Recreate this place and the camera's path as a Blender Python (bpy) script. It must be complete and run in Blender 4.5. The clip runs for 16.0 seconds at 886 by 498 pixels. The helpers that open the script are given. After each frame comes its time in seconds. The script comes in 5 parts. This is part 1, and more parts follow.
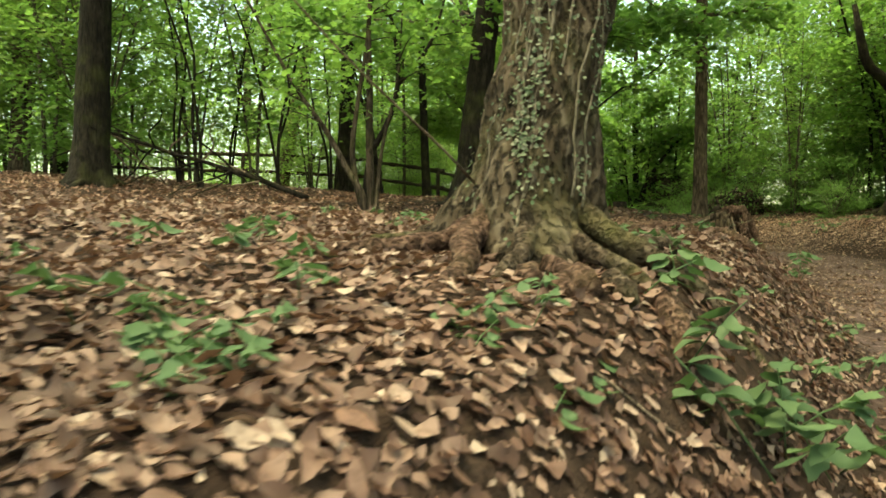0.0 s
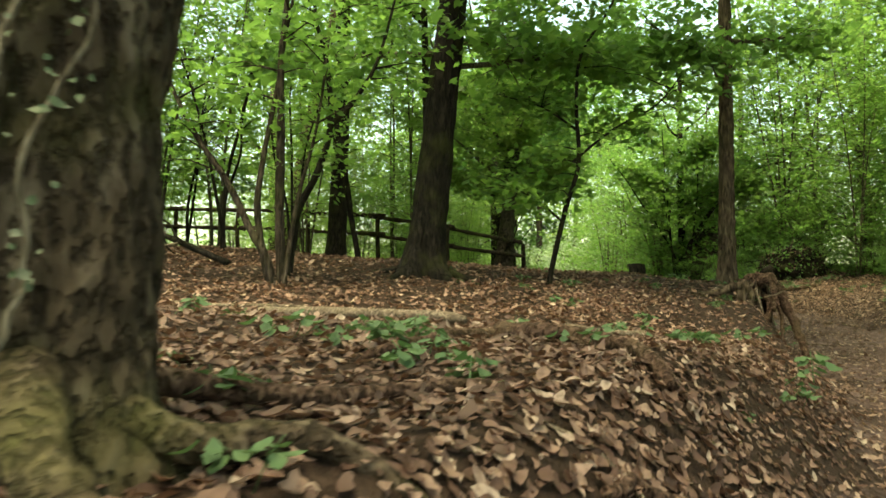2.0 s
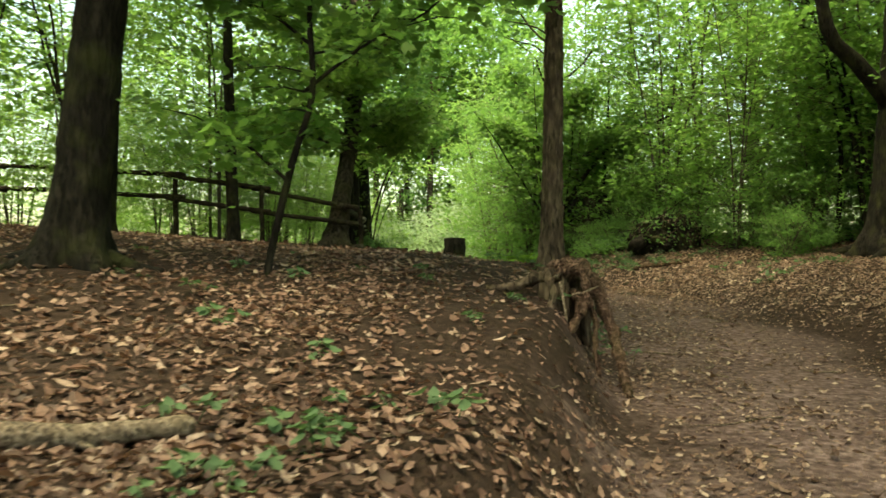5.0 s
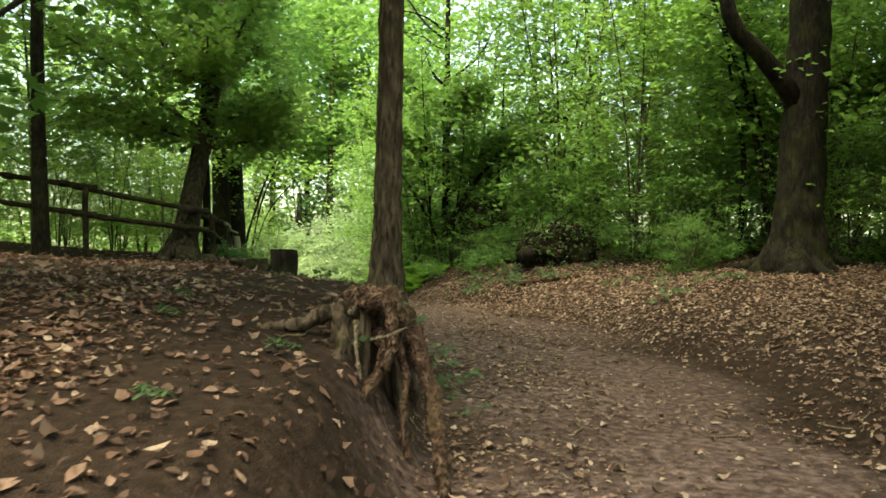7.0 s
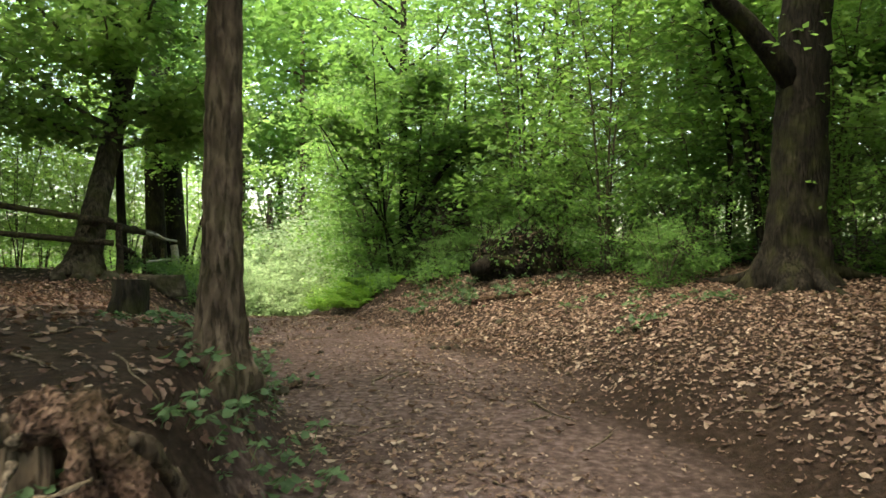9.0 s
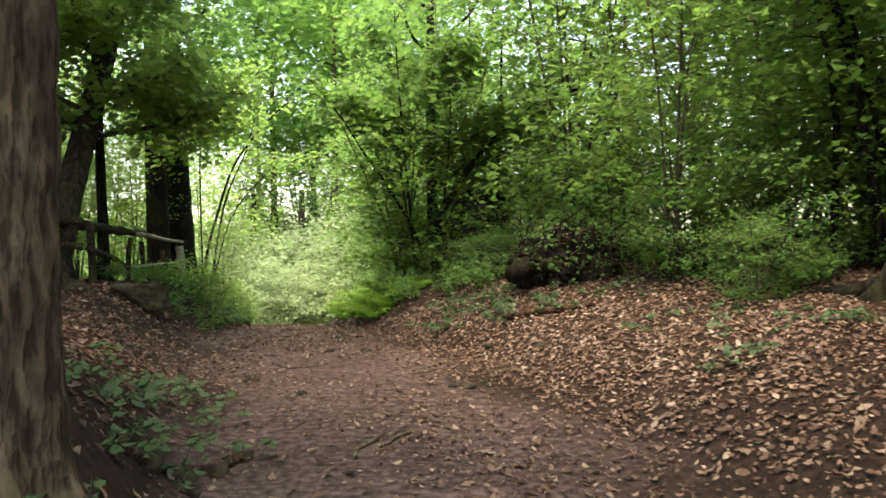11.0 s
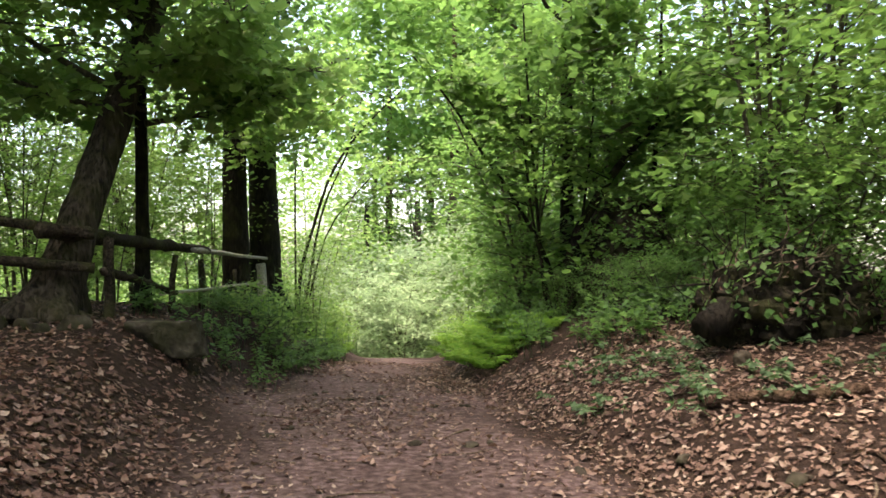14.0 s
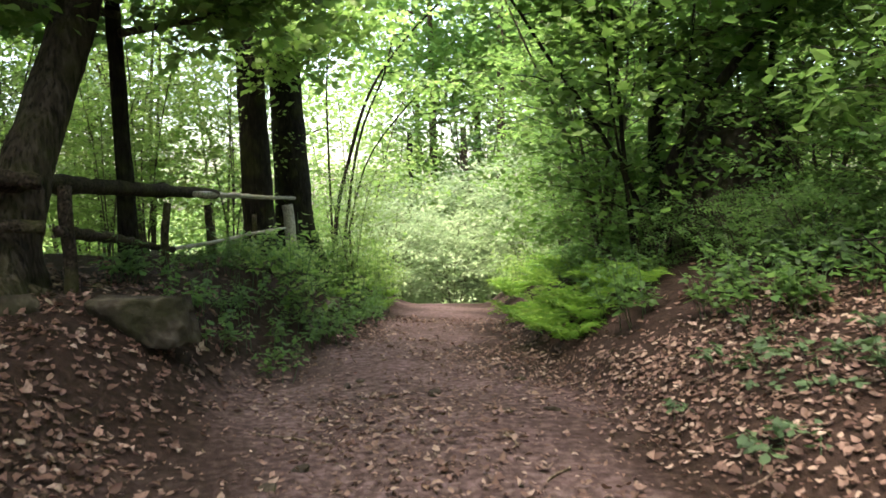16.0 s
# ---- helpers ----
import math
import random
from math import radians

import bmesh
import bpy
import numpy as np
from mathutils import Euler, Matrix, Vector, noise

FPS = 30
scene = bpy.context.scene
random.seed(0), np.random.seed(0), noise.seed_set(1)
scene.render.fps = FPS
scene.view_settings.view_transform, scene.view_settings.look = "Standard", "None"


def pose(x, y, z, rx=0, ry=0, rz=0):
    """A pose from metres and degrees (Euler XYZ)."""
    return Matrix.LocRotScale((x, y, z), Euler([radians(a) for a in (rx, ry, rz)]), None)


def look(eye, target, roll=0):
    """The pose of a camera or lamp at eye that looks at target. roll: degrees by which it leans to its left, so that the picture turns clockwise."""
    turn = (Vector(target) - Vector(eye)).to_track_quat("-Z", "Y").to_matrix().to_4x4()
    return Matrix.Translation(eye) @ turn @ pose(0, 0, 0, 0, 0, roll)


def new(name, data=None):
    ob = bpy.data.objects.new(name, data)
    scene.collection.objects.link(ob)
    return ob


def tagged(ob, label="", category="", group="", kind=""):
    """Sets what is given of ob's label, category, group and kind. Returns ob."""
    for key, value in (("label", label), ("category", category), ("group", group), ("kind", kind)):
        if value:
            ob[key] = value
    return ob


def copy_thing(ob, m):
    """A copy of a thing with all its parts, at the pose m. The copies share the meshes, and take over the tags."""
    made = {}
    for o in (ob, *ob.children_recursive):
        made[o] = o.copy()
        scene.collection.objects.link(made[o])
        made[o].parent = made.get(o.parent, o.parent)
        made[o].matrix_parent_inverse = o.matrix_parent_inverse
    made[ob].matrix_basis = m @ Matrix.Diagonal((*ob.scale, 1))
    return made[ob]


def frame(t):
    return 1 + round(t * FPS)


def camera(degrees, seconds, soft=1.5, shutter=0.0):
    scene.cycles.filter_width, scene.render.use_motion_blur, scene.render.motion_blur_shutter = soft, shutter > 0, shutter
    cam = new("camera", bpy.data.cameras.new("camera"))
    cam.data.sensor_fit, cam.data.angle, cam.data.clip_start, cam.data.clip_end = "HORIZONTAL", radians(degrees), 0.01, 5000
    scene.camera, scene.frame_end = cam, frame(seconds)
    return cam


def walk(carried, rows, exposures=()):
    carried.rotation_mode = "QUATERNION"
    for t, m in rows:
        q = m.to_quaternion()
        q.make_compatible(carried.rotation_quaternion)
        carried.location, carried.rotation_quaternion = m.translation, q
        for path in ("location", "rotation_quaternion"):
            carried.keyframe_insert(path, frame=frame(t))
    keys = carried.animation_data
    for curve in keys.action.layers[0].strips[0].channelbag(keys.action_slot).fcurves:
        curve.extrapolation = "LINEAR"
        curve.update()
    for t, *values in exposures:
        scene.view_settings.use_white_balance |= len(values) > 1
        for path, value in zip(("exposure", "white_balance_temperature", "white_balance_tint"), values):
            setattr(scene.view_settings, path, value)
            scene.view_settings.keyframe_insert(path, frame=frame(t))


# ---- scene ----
cam = camera(60.1, 16.0, soft=1.6, shutter=0.3)
METRES, EYE, TILT, LEAN, TURN = 21.0, 1.4, -1.0, 0.0, 0.0
ROWS = [
    (0.0, 0.0, 0.0, 0.0, -0.0, 0.0, -0.0),
    (0.5, 0.0224, 0.0271, 0.0043, 0.64, 1.45, -0.23),
    (1.0, 0.0438, 0.059, 0.0074, 3.54, 2.24, -0.35),
    (1.5, 0.0619, 0.0897, 0.0118, 4.62, 2.36, -0.18),
    (2.0, 0.0821, 0.1188, 0.0164, 5.32, 3.91, -0.32),
    (2.5, 0.1005, 0.147, 0.0177, 7.31, 4.73, -0.74),
    (3.0, 0.1193, 0.1756, 0.0214, 7.13, 4.87, -0.64),
    (3.5, 0.1355, 0.2046, 0.0254, 6.47, 4.59, -0.53),
    (4.0, 0.1501, 0.236, 0.0298, 5.66, 4.27, -0.97),
    (4.5, 0.1654, 0.2642, 0.0316, 2.42, 3.45, -0.41),
    (5.0, 0.1806, 0.2935, 0.0334, -0.77, 1.15, -0.13),
    (7.5, 0.2467, 0.4228, 0.0452, -7.45, 2.13, -0.3),
    (8.0, 0.2595, 0.4478, 0.051, -7.75, 2.97, -0.09),
    (8.5, 0.2755, 0.4708, 0.054, -7.82, 1.71, 0.32),
    (11.0, 0.3153, 0.611, 0.0633, -4.29, 1.13, 0.99),
    (11.5, 0.3137, 0.6424, 0.0634, -1.96, 1.46, 0.38),
    (12.0, 0.3161, 0.6733, 0.0653, -0.62, 2.7, 1.22),
    (12.5, 0.3183, 0.7014, 0.068, 3.84, 2.95, 0.8),
    (13.0, 0.3182, 0.7318, 0.0722, 3.88, 2.67, -0.67),
    (13.5, 0.3191, 0.7618, 0.0742, 3.6, 2.51, -0.65),
    (14.0, 0.3162, 0.7942, 0.0753, 4.73, 2.24, -0.19),
    (14.5, 0.3124, 0.8209, 0.078, 5.43, 1.67, 0.18),
    (15.0, 0.3084, 0.8529, 0.0813, 6.09, -2.18, 0.39),
    (15.5, 0.3018, 0.8805, 0.0838, 7.35, -4.51, 0.35),
    (16.0, 0.2958, 0.9105, 0.0857, 8.09, -3.16, 1.2),
]
walk(cam, [(t, pose(0, 0, EYE, TILT, LEAN, TURN) @ pose(METRES * x, METRES * y, METRES * z, 90 + pitch, roll, yaw)) for t, x, y, z, yaw, pitch, roll in ROWS],
     exposures=[(0.0, 2.5, 11400, -15), (1.0, 2.26, 11300, -15), (2.0, 2.36, 11200, -15), (5.0, 2.38, 11000, -14), (8.5, 2.68, 8800, -3), (11.0, 2.74, 8300, 9), (12.5, 2.66, 8000, 14), (16.0, 2.94, 7500, 16)])

# ---- world and sun ----
world = bpy.data.worlds.new("world")
scene.world = world
world.use_nodes = True
wn = world.node_tree.nodes
sky = wn.new("ShaderNodeTexSky")
sky.sky_type, sky.sun_disc = "NISHITA", False
sky.sun_elevation, sky.sun_rotation = radians(74), radians(216)
sky.air_density, sky.dust_density, sky.ozone_density = 1.0, 3.0, 1.0
wn["Background"].inputs["Strength"].default_value = 0.15
world.node_tree.links.new(sky.outputs[0], wn["Background"].inputs[0])
sun_data = bpy.data.lights.new("sun", "SUN")
sun_data.energy, sun_data.angle, sun_data.color = 1.9, radians(45), (1.0, 0.97, 0.9)
sun = new("sun", sun_data)
sun.matrix_world = look((0, 0, 0), (0.16, 0.22, -0.96))


# ---- materials ----
def material(name, sheen=0.12):
    m = bpy.data.materials.new(name)
    m.use_nodes = True
    m.node_tree.nodes["Principled BSDF"].inputs["Specular IOR Level"].default_value = sheen
    return m, m.node_tree.nodes, m.node_tree.links, m.node_tree.nodes["Principled BSDF"]


def ramp(nodes, stops):
    r = nodes.new("ShaderNodeValToRGB")
    while len(r.color_ramp.elements) < len(stops):
        r.color_ramp.elements.new(0.5)
    for e, (p, c) in zip(r.color_ramp.elements, stops):
        e.position, e.color = p, (*c, 1)
    return r


def noise_node(nodes, links, coord, scale, detail=5, stretch=None):
    n = nodes.new("ShaderNodeTexNoise")
    n.inputs["Scale"].default_value, n.inputs["Detail"].default_value = scale, detail
    if stretch:
        mp = nodes.new("ShaderNodeMapping")
        mp.inputs["Scale"].default_value = stretch
        links.new(coord, mp.inputs[0])
        coord = mp.outputs[0]
    links.new(coord, n.inputs["Vector"])
    return n


def bump(nodes, links, height, strength, distance, bsdf):
    b = nodes.new("ShaderNodeBump")
    b.inputs["Strength"].default_value, b.inputs["Distance"].default_value = strength, distance
    links.new(height, b.inputs["Height"])
    links.new(b.outputs[0], bsdf.inputs["Normal"])


def mix(nodes, links, fac, a, b):
    m = nodes.new("ShaderNodeMix")
    m.data_type = "RGBA"
    for v, k in ((fac, 0), (a, 6), (b, 7)):
        if isinstance(v, (int, float)):
            m.inputs[k].default_value = v
        elif isinstance(v, tuple):
            m.inputs[k].default_value = (*v, 1)
        else:
            links.new(v, m.inputs[k])
    return m.outputs[2]


def leaf_material(name, stops, translucent=0.45, rough=0.5, patch=0.0, patch_colour=(0.1, 0.1, 0.1), glow=(0.24, 0.45, 0.11)):
    """Leaves that differ one by one; light shines through them."""
    m, n, l, p = material(name, 0.3)
    g = n.new("ShaderNodeNewGeometry")
    r = ramp(n, stops)
    l.new(g.outputs["Random Per Island"], r.inputs[0])
    c = r.outputs[0]
    tc = n.new("ShaderNodeTexCoord")
    nz = noise_node(n, l, tc.outputs["Object"], 0.6, 3)
    hs = n.new("ShaderNodeHueSaturation")
    mr = n.new("ShaderNodeMapRange")
    mr.inputs["To Min"].default_value, mr.inputs["To Max"].default_value = 0.6, 1.4
    l.new(nz.outputs[0], mr.inputs["Value"])
    l.new(mr.outputs[0], hs.inputs["Value"])
    l.new(c, hs.inputs["Color"])
    c = hs.outputs[0]
    if patch:
        nz2 = noise_node(n, l, tc.outputs["Object"], 45, 3)
        r2 = ramp(n, [(0.45, (0, 0, 0)), (0.65, (patch,) * 3)])
        l.new(nz2.outputs[0], r2.inputs[0])
        c = mix(n, l, r2.outputs[0], c, patch_colour)
    l.new(c, p.inputs["Base Color"])
    p.inputs["Roughness"].default_value = rough
    if translucent:
        t = n.new("ShaderNodeBsdfTranslucent")
        warm = mix(n, l, 0.5, c, glow)
        l.new(warm, t.inputs[0])
        s = n.new("ShaderNodeMixShader")
        s.inputs[0].default_value = translucent
        l.new(p.outputs[0], s.inputs[1])
        l.new(t.outputs[0], s.inputs[2])
        l.new(s.outputs[0], n["Material Output"].inputs[0])
    return m


LEAF_MID = leaf_material("leaf_green", [(0, (0.047, 0.112, 0.03)), (0.5, (0.08, 0.168, 0.04)), (1, (0.136, 0.224, 0.048))], 0.55)
LEAF_DARK = leaf_material("leaf_dark_green", [(0, (0.041, 0.10, 0.032)), (0.5, (0.066, 0.15, 0.043)), (1, (0.1, 0.194, 0.052))], 0.52)
# lighter leaf colour, also used in place of light on open-edge foliage
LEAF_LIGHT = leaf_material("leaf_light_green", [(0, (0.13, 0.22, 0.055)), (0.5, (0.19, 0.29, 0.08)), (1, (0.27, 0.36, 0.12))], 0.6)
# far leaves: the haze of the distance is painted into this pale colour
LEAF_HAZE = leaf_material("leaf_haze_green", [(0, (0.16, 0.26, 0.12)), (0.5, (0.25, 0.36, 0.18)), (1, (0.36, 0.45, 0.27))], 0.55, 0.5, 0, (0.1, 0.1, 0.1), (0.45, 0.55, 0.36))
# brighter copy of the green leaf: light on the undergrowth put into its colour
LEAF_LIT = leaf_material("leaf_lit_green", [(0, (0.08, 0.16, 0.042)), (0.5, (0.125, 0.225, 0.058)), (1, (0.18, 0.28, 0.078))], 0.58)
LEAF_PLANT = leaf_material("leaf_blue_green", [(0, (0.034, 0.066, 0.031)), (0.5, (0.054, 0.096, 0.045)), (1, (0.082, 0.13, 0.06))], 0.25, 0.65, 0, (0.1, 0.1, 0.1), (0.12, 0.25, 0.08))
IVY = leaf_material("leaf_ivy", [(0, (0.03, 0.055, 0.025)), (0.6, (0.06, 0.08, 0.045)), (1, (0.125, 0.13, 0.098))], 0.1, 0.5)
LITTER = leaf_material("dry_leaf", [(0, (0.032, 0.014, 0.010)), (0.32, (0.076, 0.038, 0.03)), (0.62, (0.145, 0.077, 0.06)), (0.86, (0.245, 0.148, 0.12)), (1, (0.36, 0.265, 0.22))], 0.12, 0.6, 0.55, (0.05, 0.025, 0.02), (0.4, 0.2, 0.12))
LITTER_PALE = leaf_material("dry_leaf_pale", [(0, (0.055, 0.027, 0.021)), (0.4, (0.12, 0.069, 0.053)), (0.78, (0.21, 0.135, 0.107)), (1, (0.36, 0.275, 0.225))], 0.1, 0.6, 0.4, (0.075, 0.04, 0.03), (0.4, 0.22, 0.14))
LITTER_FRESH = leaf_material("dry_leaf_fresh", [(0, (0.028, 0.013, 0.010)), (0.3, (0.07, 0.036, 0.029)), (0.62, (0.128, 0.072, 0.058)), (0.86, (0.205, 0.13, 0.108)), (1, (0.32, 0.24, 0.205))], 0.12, 0.6, 0.45, (0.06, 0.03, 0.025), (0.4, 0.2, 0.12))
FERN = leaf_material("fern_green", [(0, (0.10, 0.22, 0.03)), (0.5, (0.16, 0.30, 0.04)), (1, (0.23, 0.36, 0.06))], 0.45)


def bark_material(name, dark, mid, light, moss=0.0, scale=1.0, depth=0.02, grain=0.2, plate=0.4):
    """Rough bark: plates of uneven tone, dark pits and cracks between them, some moss."""
    m, n, l, p = material(name)
    tc = n.new("ShaderNodeTexCoord")
    a = noise_node(n, l, tc.outputs["Object"], 11 * scale, 8, (1, 1, plate))
    b = noise_node(n, l, tc.outputs["Object"], 1.7, 4)
    pit = noise_node(n, l, tc.outputs["Object"], 24 * scale, 6, (1, 1, grain))
    r = ramp(n, [(0.3, dark), (0.5, mid), (0.7, light)])
    l.new(a.outputs[0], r.inputs[0])
    crack = ramp(n, [(0.37, (0, 0, 0)), (0.53, (1, 1, 1))])
    l.new(pit.outputs[0], crack.inputs[0])
    c = mix(n, l, crack.outputs[0], tuple(x * 0.6 for x in dark), r.outputs[0])
    tone = ramp(n, [(0.35, (0.0, 0.0, 0.0)), (0.65, (0.45, 0.45, 0.45))])
    l.new(b.outputs[0], tone.inputs[0])
    c = mix(n, l, tone.outputs[0], c, mid)
    if moss:
        b2 = noise_node(n, l, tc.outputs["Object"], 3.1, 6)
        rm = ramp(n, [(0.48, (0, 0, 0)), (0.68, (moss,) * 3)])
        l.new(b2.outputs[0], rm.inputs[0])
        c = mix(n, l, rm.outputs[0], c, (0.085, 0.095, 0.025))
    l.new(c, p.inputs["Base Color"])
    p.inputs["Roughness"].default_value = 0.9
    h = n.new("ShaderNodeMath")
    h.operation = "MULTIPLY_ADD"
    h.inputs[1].default_value = 0.7
    l.new(crack.outputs[0], h.inputs[0])
    l.new(a.outputs[0], h.inputs[2])
    bump(n, l, h.outputs[0], 0.9, depth, p)
    return m


BARK_OLD = bark_material("bark_old", (0.018, 0.013, 0.009), (0.058, 0.042, 0.03), (0.15, 0.12, 0.094), 0.22, 1.15, 0.06, 0.5)
# near-black tone: shade on the trunks is put into this bark colour
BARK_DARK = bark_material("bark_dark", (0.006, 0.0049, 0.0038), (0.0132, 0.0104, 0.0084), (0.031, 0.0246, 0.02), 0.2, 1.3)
IVY_STEM = bark_material("ivy_stem", (0.06, 0.05, 0.038), (0.125, 0.105, 0.08), (0.22, 0.19, 0.155), 0.0, 3.0, 0.003)
BARK_BROWN = bark_material("bark_brown", (0.03, 0.021, 0.016), (0.085, 0.058, 0.044), (0.18, 0.132, 0.102), 0.15, 1.2, 0.03)
BARK_GREY = bark_material("bark_grey_brown", (0.018, 0.0135, 0.0105), (0.044, 0.033, 0.026), (0.095, 0.075, 0.06), 0.2, 1.2, 0.03)
BARK_SLIM = bark_material("bark_slim", (0.04, 0.038, 0.028), (0.08, 0.07, 0.05), (0.14, 0.125, 0.095), 0.3, 2.0, 0.006)
ROOT = bark_material("root_wood", (0.03, 0.016, 0.012), (0.078, 0.044, 0.034), (0.18, 0.112, 0.09), 0.12, 2.0, 0.025, 0.8, 1.0)
ROOT_OLD = bark_material("root_bark_mossy", (0.018, 0.013, 0.009), (0.055, 0.038, 0.028), (0.13, 0.1, 0.078), 0.3, 1.6, 0.03, 0.8, 1.0)
DEAD = bark_material("dead_wood", (0.065, 0.048, 0.038), (0.15, 0.11, 0.085), (0.29, 0.23, 0.185), 0.1, 2.5, 0.006, 0.8, 1.0)
FENCE = bark_material("fence_wood", (0.014, 0.0105, 0.008), (0.034, 0.025, 0.019), (0.075, 0.058, 0.045), 0.3, 2.0, 0.008, 0.8, 1.0)
FENCE_PALE = bark_material("fence_wood_pale", (0.22, 0.20, 0.17), (0.38, 0.35, 0.30), (0.52, 0.49, 0.44), 0.0, 2.5, 0.006, 0.8, 1.0)


def ground_material():
    """Dark humus on the banks, trodden greyish brown earth with grit on the path (attribute track)."""
    m, n, l, p = material("woodland_soil")
    tc = n.new("ShaderNodeTexCoord")
    at = n.new("ShaderNodeAttribute")
    at.attribute_name = "track"
    a = noise_node(n, l, tc.outputs["Object"], 14, 8)
    b = noise_node(n, l, tc.outputs["Object"], 0.9, 5)
    g = noise_node(n, l, tc.outputs["Object"], 75, 4)
    soil = ramp(n, [(0.3, (0.012, 0.007, 0.005)), (0.5, (0.024, 0.014, 0.011)), (0.7, (0.05, 0.031, 0.024))])
    l.new(a.outputs[0], soil.inputs[0])
    track = ramp(n, [(0.3, (0.046, 0.028, 0.027)), (0.5, (0.108, 0.07, 0.069)), (0.7, (0.215, 0.152, 0.15))])
    l.new(a.outputs[0], track.inputs[0])
    c = mix(n, l, at.outputs["Fac"], soil.outputs[0], track.outputs[0])
    grit = ramp(n, [(0.56, (0, 0, 0)), (0.7, (0.28, 0.28, 0.28))])
    l.new(g.outputs[0], grit.inputs[0])
    on_track = n.new("ShaderNodeMath")
    on_track.operation = "MULTIPLY"
    l.new(grit.outputs[0], on_track.inputs[0])
    l.new(at.outputs["Fac"], on_track.inputs[1])
    c = mix(n, l, on_track.outputs[0], c, (0.17, 0.122, 0.112))
    patch = ramp(n, [(0.35, (0.45, 0.45, 0.45)), (0.65, (0, 0, 0))])
    l.new(b.outputs[0], patch.inputs[0])
    c = mix(n, l, patch.outputs[0], c, (0.036, 0.022, 0.018))
    at2 = n.new("ShaderNodeAttribute")
    at2.attribute_name = "meadow"
    mead = ramp(n, [(0.3, (0.085, 0.14, 0.04)), (0.7, (0.17, 0.23, 0.08))])
    l.new(a.outputs[0], mead.inputs[0])
    c = mix(n, l, at2.outputs["Fac"], c, mead.outputs[0])
    l.new(c, p.inputs["Base Color"])
    p.inputs["Roughness"].default_value = 0.95
    s = n.new("ShaderNodeMath")
    s.operation = "ADD"
    l.new(a.outputs[0], s.inputs[0])
    l.new(g.outputs[0], s.inputs[1])
    bump(n, l, s.outputs[0], 0.8, 0.03, p)
    return m


def stone_material():
    m, n, l, p = material("mossy_stone")
    tc = n.new("ShaderNodeTexCoord")
    a = noise_node(n, l, tc.outputs["Object"], 7, 8)
    b = noise_node(n, l, tc.outputs["Object"], 2.2, 4)
    r = ramp(n, [(0.3, (0.016, 0.013, 0.010)), (0.5, (0.045, 0.036, 0.028)), (0.72, (0.12, 0.1, 0.08))])
    l.new(a.outputs[0], r.inputs[0])
    rm = ramp(n, [(0.45, (0, 0, 0)), (0.62, (0.7, 0.7, 0.7))])
    l.new(b.outputs[0], rm.inputs[0])
    l.new(mix(n, l, rm.outputs[0], r.outputs[0], (0.03, 0.03, 0.014)), p.inputs["Base Color"])
    p.inputs["Roughness"].default_value = 0.9
    bump(n, l, a.outputs[0], 0.9, 0.08, p)
    return m


SOIL, STONE = ground_material(), stone_material()


# ---- shape helpers ----
class Geo:
    """Vertices and faces gathered for one mesh."""

    def __init__(self):
        self.v, self.f, self.n = [], [], 0

    def add(self, verts, faces):
        self.f.extend(tuple(i + self.n for i in f) for f in faces)
        self.v.extend(tuple(p) for p in verts)
        self.n += len(verts)

    def tube(self, pts, radii, sides=8, rough=0.0, flat=1.0, cap=True, seed=0.0):
        pts = [Vector(p) for p in pts]
        verts, faces = [], []
        side = Vector((1, 0, 0))
        for i, p in enumerate(pts):
            d = (pts[min(i + 1, len(pts) - 1)] - pts[max(i - 1, 0)]).normalized()
            side = (side - d * side.dot(d))
            if side.length < 1e-3:
                side = d.orthogonal()
            side.normalize()
            up = d.cross(side)
            for k in range(sides):
                a = 2 * math.pi * k / sides
                r = radii[i]
                q = side * math.cos(a) + up * math.sin(a) * flat
                if rough:
                    r *= 1 + rough * noise.noise((p + q * r) * (1.6 / max(0.06, radii[0])) + Vector((seed, 0, 0)))
                verts.append(p + q * r)
        for i in range(len(pts) - 1):
            for k in range(sides):
                j = (k + 1) % sides
                faces.append((i * sides + k, i * sides + j, (i + 1) * sides + j, (i + 1) * sides + k))
        if cap:
            faces.append(tuple(range(sides))[::-1])
            faces.append(tuple(range((len(pts) - 1) * sides, len(pts) * sides)))
        self.add(verts, faces)

    def mesh(self, name, mat, smooth=True):
        me = bpy.data.meshes.new(name)
        me.from_pydata(self.v, [], self.f)
        me.materials.append(mat)
        if smooth:
            me.polygons.foreach_set("use_smooth", [True] * len(me.polygons))
        me.update()
        return me


